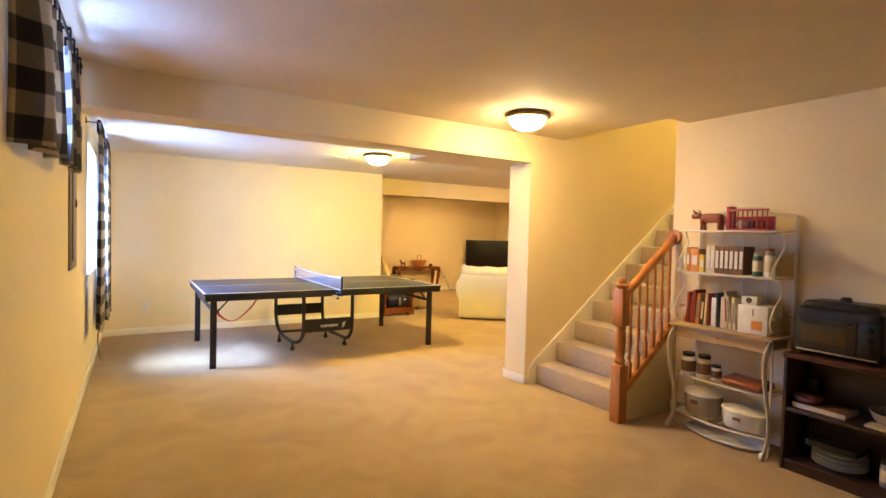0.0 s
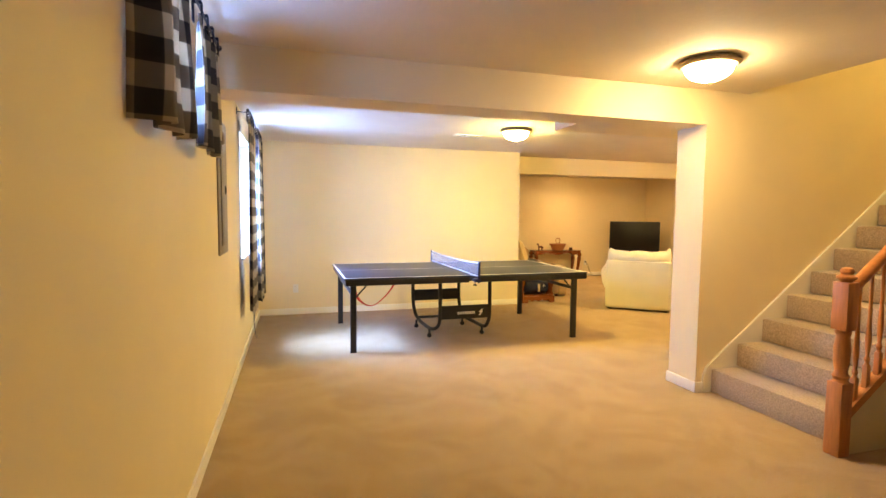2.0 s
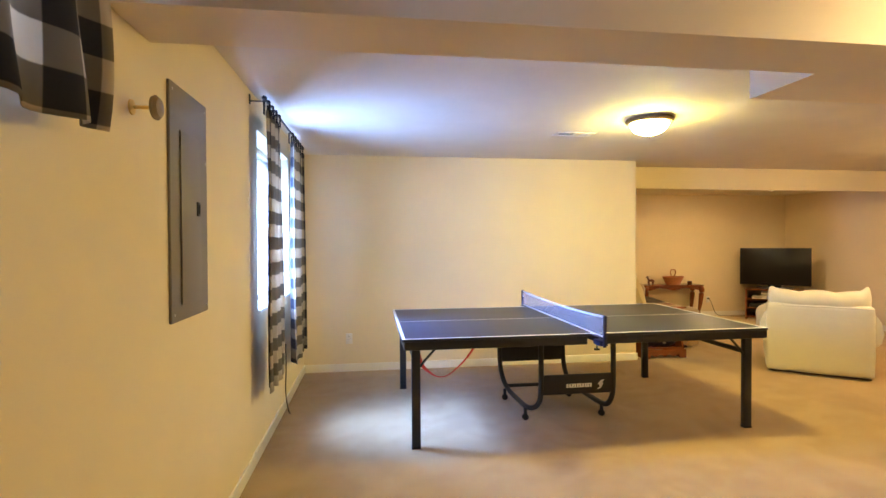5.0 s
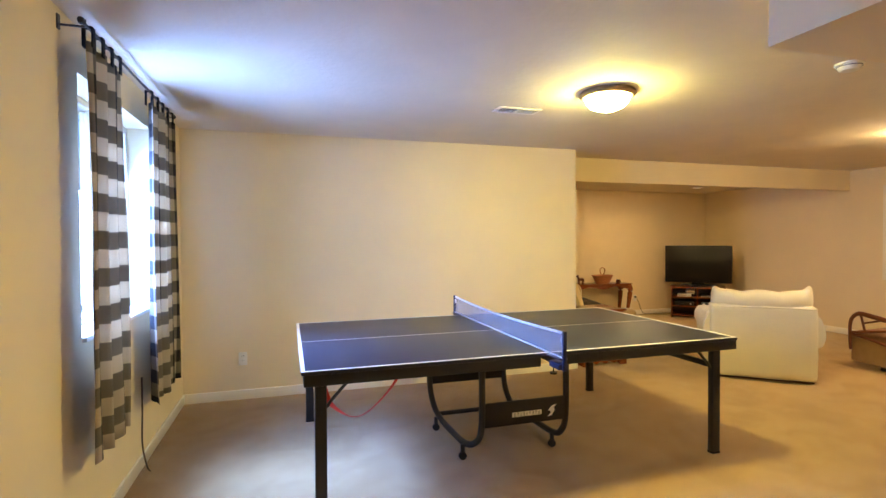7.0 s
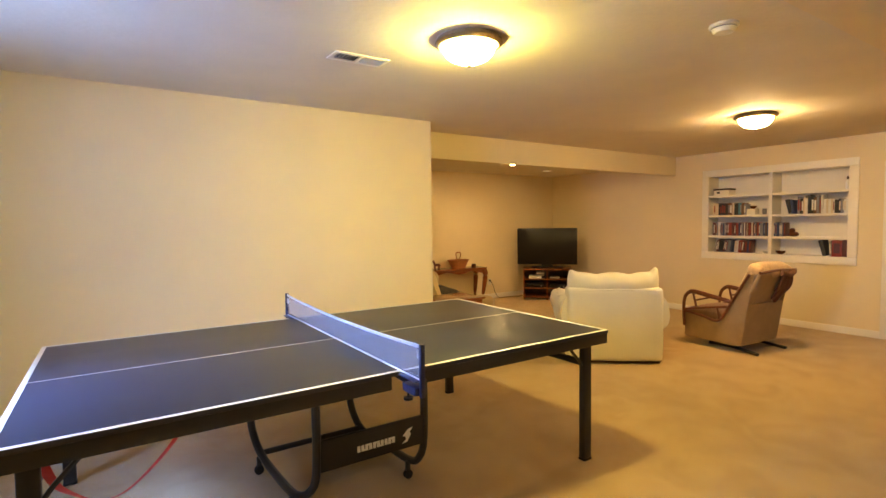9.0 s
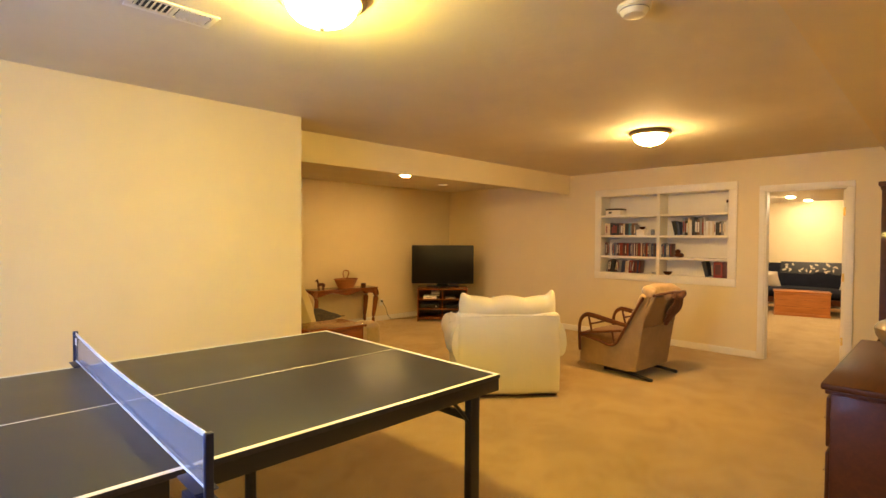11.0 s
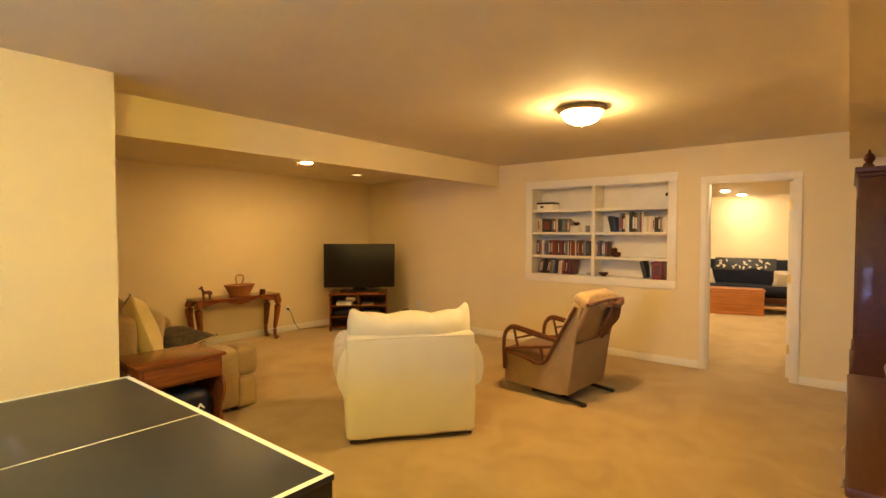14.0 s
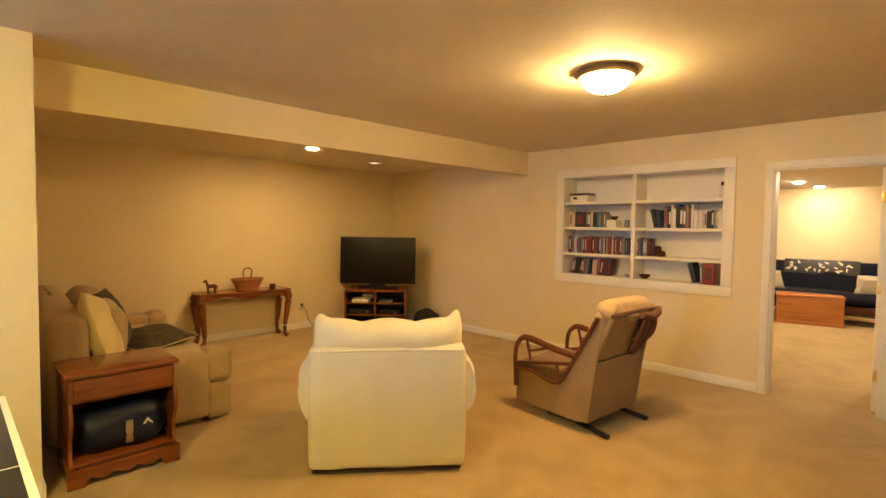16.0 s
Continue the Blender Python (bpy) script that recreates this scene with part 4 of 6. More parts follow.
# ---- console table ----
def console():
    ct = thing("console_table", pose(6.56, 12.07, 0, 0, 0, -3), "cherry wood console table with curved cabriole legs and a scalloped apron", "console table")
    w, d, h = 0.55, 0.17, 0.625
    part("top", boxes([((-w, -d, h - 0.022), (w, d, h))], 0.007), CHERRY, ct)
    for y in (-d + 0.03, d - 0.04):
        bm = bm_new()
        n = 24
        low = [(-w + 0.06 + (2 * w - 0.12) * i / n, h - 0.075 - 0.022 * math.cos(i / n * 4 * math.pi) + (0.014 if i in (0, n) else 0)) for i in range(n + 1)]
        prism(bm, [(-w + 0.06, h - 0.022), *low, (w - 0.06, h - 0.022)], 0.014, pose(0, y + 0.007, 0, 90, 0, 0))
        part("apron", bm, CHERRY, ct)
    for s in (-1, 1):
        part("end_rail", boxes([((s * (w - 0.06) - 0.007, -d + 0.05, h - 0.09), (s * (w - 0.06) + 0.007, d - 0.05, h - 0.022))], 0.002), CHERRY, ct)
        for t in (-1, 1):
            x, y = s * (w - 0.055), t * (d - 0.045)
            bm = bm_new()
            tube(bm, [(x, y, h - 0.03), (x + s * 0.028, y + t * 0.02, h - 0.10), (x + s * 0.012, y + t * 0.01, h - 0.30), (x - s * 0.008, y, 0.16), (x - s * 0.004, y, 0.06), (x + s * 0.022, y + t * 0.016, 0.012)], [0.044, 0.048, 0.036, 0.026, 0.022, 0.036], 10)
            part("leg", bm, CHERRY, ct)
    bk = thing("wicker_basket", pose(6.60, 12.03, h + 0.001), "small reddish wicker basket with a tall handle on the console table", "basket")
    m = Matrix.Diagonal((1.0, 0.7, 1, 1))
    part("bowl", one(lathe, [(0.125, 0.0), (0.15, 0.05), (0.19, 0.135), (0.198, 0.139), (0.188, 0.125), (0.145, 0.05), (0.115, 0.012)], 26, m), WICKER, bk)
    part("rim", one(tube, [(0.193 * math.cos(a), 0.135 * math.sin(a), 0.139) for a in [2 * math.pi * k / 20 for k in range(21)]], 0.009, 6, n=2), WICKER, bk)
    part("handle", one(tube, [(-0.065, -0.09, 0.12), (-0.068, -0.03, 0.21), (-0.035, 0, 0.265), (0.035, 0, 0.265), (0.068, 0.03, 0.21), (0.065, 0.09, 0.12)], 0.009, 6, up=(0, 1, 0)), WICKER, bk)
    hs = thing("wooden_horse", pose(6.18, 12.05, h + 0.001, 0, 0, 8), "small carved brown toy horse on the console table", "toy horse")
    bm = bm_new()
    soft(bm, (-0.055, -0.018, 0.055), (0.05, 0.018, 0.10), 0.018)
    for x, y in ((-0.045, -0.012), (-0.045, 0.012), (0.038, -0.012), (0.038, 0.012)):
        tube(bm, [(x, y, 0.07), (x, y, 0.04), (x + 0.004, y, 0.0)], [0.012, 0.008, 0.009], 8)
    tube(bm, [(-0.045, 0, 0.085), (-0.062, 0, 0.12), (-0.068, 0, 0.148)], [0.018, 0.014, 0.011], 8)
    tube(bm, [(-0.062, 0, 0.15), (-0.085, 0, 0.14), (-0.10, 0, 0.125)], [0.013, 0.012, 0.008], 8)
    tube(bm, [(0.048, 0, 0.09), (0.065, 0, 0.07), (0.068, 0, 0.03)], [0.006, 0.008, 0.004], 6)
    part("body", bm, BENT, hs)
    cd = thing("candle_jar", pose(6.92, 12.02, h + 0.001), "small dark glass candle jar on the console table", "candle jar")
    part("jar", one(lathe, [(0.036, 0), (0.04, 0.01), (0.04, 0.045), (0.036, 0.05)], 18), MAHOG, cd)
    part("lid", one(lathe, [(0.038, 0.05), (0.038, 0.058), (0.01, 0.062)], 18), ESPRESSO, cd)


console()


# ---- sofa ----
def sofa():
    sf = thing("sofa", pose(4.37, 9.70, 0, 0, 0, -3), "tan upholstered sofa with rolled arms and skirtless base", "sofa")
    L, D = 2.15, 1.05
    part("base", one(soft, (0.05, 0.05, 0.04), (D - 0.08, L - 0.05, 0.27), 0.03, 0.0), TAN, sf)
    part("back", one(soft, (0.0, 0.02, 0.05), (0.24, L - 0.02, 0.86), 0.08, 0.02, None, 9, 0.006), TAN, sf)
    for k in (0, 1):
        y = 0.24 + k * 0.84
        part("seat_cushion", one(soft, (0.20, y, 0.26), (D + 0.02, y + 0.83, 0.44), 0.06, 0.025, None, 8, 0.008, k), TAN, sf)
        part("back_cushion", one(soft, (0.18, y, 0.42), (0.40, y + 0.83, 0.88), 0.08, 0.04, pose(0, 0, 0, 0, 6, 0), 8, 0.01, k), TAN, sf)
    for y in (0, L - 0.24):
        a = part("arm", one(soft, (0.04, y, 0.04), (D - 0.10, y + 0.24, 0.52), 0.06, 0.01, None, 8, 0.006, y), TAN, sf)
        part("arm_front", one(soft, (D - 0.13, y + 0.005, 0.03), (D + 0.035, y + 0.25, 0.285), 0.035, 0.006, None, 8, 0.004, y), TAN, a)
        part("arm_front_roll", one(soft, (D - 0.15, y + 0.0, 0.288), (D + 0.045, y + 0.255, 0.525), 0.055, 0.012, None, 9, 0.006, y), TAN, a)
    for x in (0.08, D - 0.14):
        for y in (0.08, L - 0.12):
            part("foot", boxes([((x, y, 0), (x + 0.05, y + 0.05, 0.045))], 0.004), ESPRESSO, sf)
    def cush(name, m, w, h, t, mt, label):
        c = thing(name, m, label, "cushion")
        part("cover", one(pillow, w, h, t, Matrix.Identity(4)), mt, c)
        if mt is DARKCUSH:
            e = [(w / 2 * 0.97, h / 2 * 0.97), (-w / 2 * 0.97, h / 2 * 0.97), (-w / 2 * 0.97, -h / 2 * 0.97), (w / 2 * 0.97, -h / 2 * 0.97)]
            part("piping", one(tube, [(*p, 0) for p in e + e[:1]], 0.005, 6, smooth=False), CREAM_CUSH, c)
    cush("cushion", pose(4.72, 9.99, 0.71, 72, 10, 74), 0.54, 0.52, 0.18, CREAM_CUSH, "plump cream square cushion leaning on the sofa's arm")
    cush("cushion", pose(4.88, 10.46, 0.70, 66, 0, 70), 0.48, 0.48, 0.13, DARKCUSH, "dark patterned cushion leaning on the sofa's back")
    cush("cushion", pose(5.14, 10.45, 0.52, 8, -4, 25), 0.52, 0.46, 0.11, DARKCUSH, "dark patterned cushion lying flat on the sofa's seat")
    cush("cushion", pose(4.62, 11.0, 0.70, 68, 0, 88), 0.44, 0.44, 0.15, TAN, "tan cushion leaning on the sofa's back")


sofa()


# ---- end table ----
def end_table():
    et = thing("end_table", pose(4.69, 9.23, 0), "cherry wood end table with drawer and open shelf beside the sofa", "end table")
    w, d, h = 0.265, 0.40, 0.62
    part("top", boxes([((-w - 0.015, -0.015, h - 0.022), (w + 0.015, d + 0.01, h))], 0.005), CHERRY, et)
    part("drawer_case", boxes([((-w + 0.005, 0.012, h - 0.165), (w - 0.005, d, h - 0.022))], 0.002), CHERRY, et)
    part("drawer", boxes([((-w + 0.025, -0.002, h - 0.15), (w - 0.025, 0.013, h - 0.035))], 0.005), CHERRY, et)
    for s in (-1, 1):
        n = 14
        front = [(0.0 + 0.03 * math.sin(i / n * 2 * math.pi), 0.12 + (h - 0.16 - 0.12) * i / n) for i in range(n + 1)]
        bm = bm_new()
        prism(bm, [(d, 0.02), (0.02, 0.02), *front, (d, h - 0.04)], 0.018, pose(s * w - (0.018 if s > 0 else 0), 0, 0, 90, 0, 90))
        part("side_panel", bm, CHERRY, et)
    part("shelf", boxes([((-w + 0.018, 0.01, 0.105), (w - 0.018, d, 0.125))], 0.003), CHERRY, et)
    part("back_panel", boxes([((-w + 0.018, d - 0.012, 0.12), (w - 0.018, d, h - 0.16))]), CHERRY, et)
    bm = bm_new()
    n = 20
    prism(bm, [(-w - 0.012, 0.0), (-w + 0.07, 0.0), *[(-w + 0.09 + (2 * w - 0.18) * i / n, 0.035 + 0.012 * math.cos(i / n * 6 * math.pi)) for i in range(n + 1)], (w - 0.07, 0.0), (w + 0.012, 0.0), (w + 0.012, 0.105), (-w - 0.012, 0.105)], 0.02, pose(0, 0.0, 0, 90, 0, 0))
    part("plinth", bm, CHERRY, et)
    for s in (-1, 1):
        part("foot", boxes([((s * (w - 0.02) - 0.025, 0.0, 0), (s * (w - 0.02) + 0.025, d, 0.10))], 0.003), CHERRY, et)
    bg = thing("folded_blanket_bag", pose(4.69, 9.40, 0.126), "dark navy bag with a silver clasp on the end table's shelf", "bag")
    part("body", one(soft, (-0.225, -0.13, 0), (0.225, 0.17, 0.24), 0.09, 0.01, None, 10, 0.022), mat("navy_nylon", (0.006, 0.010, 0.034), 0.42, spec=0.35, var=0.15, scale=9, bump=0.5, bscale=22), bg)
    part("clasp", boxes([((0.005, -0.137, 0.04), (0.045, -0.125, 0.17))], 0.004), STEEL, bg, "silver clasp")
    bm = bm_new()
    prism(bm, [(0.09, 0.12), (0.12, 0.165), (0.15, 0.125), (0.14, 0.12), (0.12, 0.145), (0.105, 0.12)], 0.002, pose(0, -0.128, 0, 90, 0, 0))
    part("print", bm, PLASTIC, bg, "small white printed shape")


end_table()


# ---- built-in shelves and door ----
def built_in():
    y0, y1, z0, z1 = CASE
    bc = thing("built_in_bookcase", pose(XE, 0, 0), "white built-in bookcase with four rows of shelves in two bays", "bookcase")
    f, dp = 0.095, 0.26
    for lo, hi in (((-0.018, y0 - f, z0 - f), (0, y1 + f, z0)), ((-0.018, y0 - f, z1), (0, y1 + f, z1 + f)), ((-0.018, y0 - f, z0), (0, y0, z1)), ((-0.018, y1, z0), (0, y1 + f, z1))):
        part("casing_board", boxes([(lo, hi)], 0.003), WHITE, bc)
    part("back_panel", boxes([((dp, y0 - 0.02, z0 - 0.02), (dp + 0.02, y1 + 0.02, z1 + 0.02))]), WHITE, bc)
    part("case_side", boxes([((0, y0 - 0.02, z0 - 0.02), (dp, y0, z1 + 0.02)), ((0, y1, z0 - 0.02), (dp, y1 + 0.02, z1 + 0.02)), ((0, y0, z0 - 0.02), (dp, y1, z0)), ((0, y0, z1), (dp, y1, z1 + 0.02))]), WHITE, bc)
    part("divider", boxes([((-0.012, 8.27, z0), (dp, 8.31, z1))], 0.002), WHITE, bc)
    for z in SHELVES:
        for a, b in ((y0, 8.27), (8.31, y1)):
            part("shelf", boxes([((0.0, a + 0.001, z - 0.03), (dp, b - 0.001, z))], 0.002), WHITE, bc)


SHELVES = (1.165, 1.46, 1.745)
built_in()

dr = tagged(thing("door_1", pose(XE, 0, 0), "white painted open doorway casing with a door folded back inside", "door"), kind="structure")
a, b, c = DOOR
part("door_casing", boxes([((-0.018, a - 0.062, 0), (0, a, c)), ((-0.018, b, 0), (0, b + 0.062, c)), ((-0.018, a - 0.062, c), (0, b + 0.062, c + 0.062))], 0.004), TRIM, dr)
part("door_jamb", boxes([((0, a, 0), (0.12, a + 0.015, c - 0.015)), ((0, b - 0.015, 0), (0.12, b, c - 0.015)), ((0, a, c - 0.015), (0.12, b, c))], 0.002), TRIM, dr)
bm = bm_new()
box(bm, (0.0, -0.018, 0.012), (0.73, 0.017, c - 0.02), 0.003, Matrix.Translation((0.128, a + 0.035, 0)) @ pose(0, 0, 0, 0, 0, 4))
sl = part("door_panel", bm, WHITE, dr, "white hinged door standing open")
for z in (0.30, 1.0, 1.72):
    part("hinge_barrel", one(cyl, (0.1235, a + 0.0195, z - 0.045), (0.1235, a + 0.0195, z + 0.045), 0.004), BRASS, sl, "brass hinge")
    part("hinge_leaf", boxes([((0.1245, a + 0.024, z - 0.045), (0.1275, a + 0.05, z + 0.045))], 0.0008), BRASS, sl, "brass hinge")
bm = bm_new()
m = Matrix.Translation((0.128, a + 0.035, 0)) @ pose(0, 0, 0, 0, 0, 4)
lathe(bm, [(0.012, -0.018), (0.010, -0.045), (0.026, -0.06), (0.024, -0.078), (0.006, -0.082)], 18, m @ pose(0.66, 0, 0.95, 90, 0, 0) @ Matrix.Diagonal((1, 1, -1, 1)))
part("door_knob", bm, BRASS, sl, "brass door knob")


# ---- books and shelf things ----
INKS = {k: mat("cover_" + k, v, 0.45, var=0.08, scale=20) for k, v in dict(black=(0.02, 0.02, 0.022), navy=(0.03, 0.045, 0.11), red=(0.24, 0.028, 0.02), white=(0.70, 0.67, 0.60), cream=(0.62, 0.52, 0.36), brown=(0.14, 0.07, 0.035),
                                                                              orange=(0.62, 0.24, 0.05), yellow=(0.72, 0.50, 0.06), green=(0.05, 0.13, 0.08), grey=(0.22, 0.22, 0.23), teal=(0.06, 0.17, 0.20), maroon=(0.09, 0.025, 0.025)).items()}
PAGES = mat("book_pages", (0.66, 0.58, 0.42), 0.9, var=0.08, scale=60)
WORD = dict(black="black", navy="dark blue", red="red", white="white", cream="cream", brown="brown", orange="orange", yellow="yellow", green="dark green", grey="grey", teal="blue-green", maroon="maroon")


def book(x, y, z, w, h, d, ink, lean=0.0, where="in the built-in bookcase", group="books in the built-in bookcase", kind="book", stripe=None):
    """Its spine faces -x; y is its middle."""
    r = math.radians(lean)
    m = Matrix.Translation((x, y, z + (w / 2 * abs(math.sin(r)) if lean else 0))) @ pose(0, 0, 0, lean, 0, 0)
    ob = thing(kind, m, "%s %s standing upright %s" % (WORD[ink], kind.replace("_", " "), where), kind.replace("_", " "), group)
    t = min(0.003, w * 0.2)
    part("cover", boxes([((0, -w / 2, 0), (d, -w / 2 + t, h)), ((0, w / 2 - t, 0), (d, w / 2, h)), ((0, -w / 2 + t, 0), (t, w / 2 - t, h))], 0.0006), INKS[ink], ob)
    part("pages", boxes([((t, -w / 2 + t, 0.003), (d - 0.003, w / 2 - t, h - 0.003))]), PAGES, ob)
    if stripe:
        part("spine_label", boxes([((-0.0008, -w * 0.32, h * 0.2), (0.0004, w * 0.32, h * 0.82))]), INKS[stripe], ob, "%s spine label" % WORD[stripe])
    return ob


def row(y_from, y_to, z, hs, inks, seed, wmin=0.013, wmax=0.03, d=0.14, x=None, lean=0.0, **k):
    rnd = random.Random(seed)
    y = y_from
    while y > y_to:
        w = rnd.uniform(wmin, wmax)
        if y - w < y_to - 0.005:
            break
        h = rnd.uniform(*hs)
        ink = rnd.choice(inks)
        st = rnd.choice([None, "white", "grey", "red", "cream"]) if rnd.random() < 0.55 else None
        ln = lean + (rnd.choice([0, 0, 0, 4, -3]) if lean else 0)
        book((XE + 0.04 + rnd.uniform(0, 0.02)) if x is None else x + rnd.uniform(0, 0.01), y - w / 2, z + 0.001, w - 0.001, h, d, ink, ln, stripe=st if st != ink else None, **k)
        y -= w + (0.004 + abs(math.sin(math.radians(ln))) * 0.02 if lean else 0.0006)


MIX = ["navy", "red", "white", "black", "grey", "maroon", "cream", "teal", "brown"]
VID = dict(kind="video_case", group="video cases in the built-in bookcase")
row(9.09, 8.62, 1.46, (0.15, 0.185), ["teal", "grey", "brown", "brown", "black", "black", "cream"], 1, 0.018, 0.034)
row(9.09, 8.345, 1.165, (0.178, 0.192), ["maroon", "red", "white", "cream", "maroon", "grey", "brown", "navy"], 2, 0.014, 0.017, **VID)
row(9.07, 8.80, 0.926, (0.165, 0.185), ["black", "navy", "grey", "maroon"], 3, 0.015, 0.022, lean=7, **VID)
row(8.775, 8.55, 0.926, (0.165, 0.185), ["white", "red", "navy", "cream", "maroon"], 4, 0.015, 0.022, lean=4, **VID)
row(8.00, 7.72, 1.46, (0.19, 0.235), ["white", "black", "brown", "cream", "grey"], 5, 0.016, 0.034)
row(7.71, 7.455, 1.46, (0.165, 0.18), ["white", "black", "cream", "white", "grey"], 6, 0.016, 0.03)
row(8.265, 8.13, 1.165, (0.175, 0.19), ["navy", "grey", "maroon", "teal"], 7, 0.014, 0.018, **VID)
book(XE + 0.04, 8.075, 1.461, 0.035, 0.19, 0.15, "black", -14)
book(XE + 0.04, 8.035, 1.461, 0.03, 0.18, 0.15, "navy", -10)
book(XE + 0.03, 7.68, 0.927, 0.045, 0.20, 0.18, "black", -15)
book(XE + 0.03, 7.62, 0.927, 0.018, 0.19, 0.17, "grey", -3, stripe="white")
book(XE + 0.02, 7.555, 0.927, 0.10, 0.20, 0.19, "red", stripe="maroon")
book(XE + 0.02, 7.475, 0.927, 0.05, 0.205, 0.19, "maroon")

bx = thing("storage_box", pose(XE + 0.03, 8.96, 1.746), "white lidded box with a dark label hole on the top shelf", "box")
part("body", boxes([((0, -0.11, 0), (0.18, 0.11, 0.075))], 0.004), WHITE, bx)
part("lid", boxes([((-0.004, -0.115, 0.076), (0.184, 0.115, 0.10))], 0.004), ESPRESSO, bx, "dark lid")
part("label_hole", boxes([((-0.002, 0.02, 0.03), (0.001, 0.065, 0.055))]), BLACKP, bx)



def bowl(x, y, z, r, h, mt, label, name="bowl", m=None):
    b = thing(name, pose(x, y, z), label, "bowl")
    part("bowl", one(lathe, [(r * 0.45, 0), (r * 0.5, h * 0.08), (r * 0.85, h * 0.5), (r, h), (r * 0.96, h), (r * 0.8, h * 0.5), (r * 0.4, h * 0.14)], 24), mt, b)
    return b


bx = thing("white_box", pose(XE + 0.04, 8.56, 1.461), "small white box holding a dark bowl, on the shelf", "box")
part("body", boxes([((0, -0.055, 0), (0.12, 0.055, 0.08))], 0.004), WHITE, bx)
bowl(XE + 0.09, 8.55, 1.542, 0.045, 0.04, MAHOG, "small dark red wooden bowl on a white box")
cp = thing("cup", pose(XE + 0.08, 8.40, 1.461), "small grey and white cup on the shelf", "cup")
part("body", one(lathe, [(0.02, 0), (0.026, 0.01), (0.026, 0.078), (0.023, 0.08), (0.022, 0.012)], 16), INKS["grey"], cp)
bowl(XE + 0.10, 8.20, 0.926, 0.06, 0.045, MAHOG, "small dark wooden bowl on the lowest shelf")
bowl(XE + 0.10, 8.37, 0.926, 0.05, 0.03, STEEL, "small grey metal dish on the lowest shelf", "dish")
ft = thing("figurine", pose(XE + 0.09, 8.05, 1.166), "small dark red carved figurine on the shelf", "figurine")
bm = bm_new()
soft(bm, (-0.04, -0.06, 0), (0.04, 0.05, 0.06), 0.03)
soft(bm, (-0.03, -0.02, 0.04), (0.03, 0.05, 0.11), 0.03)
part("body", bm, MAHOG, ft)
bt = thing("bottle", pose(XE + 0.07, 7.475, 1.746), "small white bottle with a dark cap on the top shelf", "bottle")
part("body", one(lathe, [(0.022, 0), (0.025, 0.01), (0.025, 0.09), (0.012, 0.11), (0.012, 0.12)], 16), PLASTIC, bt)
part("cap", one(lathe, [(0.014, 0.12), (0.014, 0.15), (0.01, 0.155)], 14), MAHOG, bt)


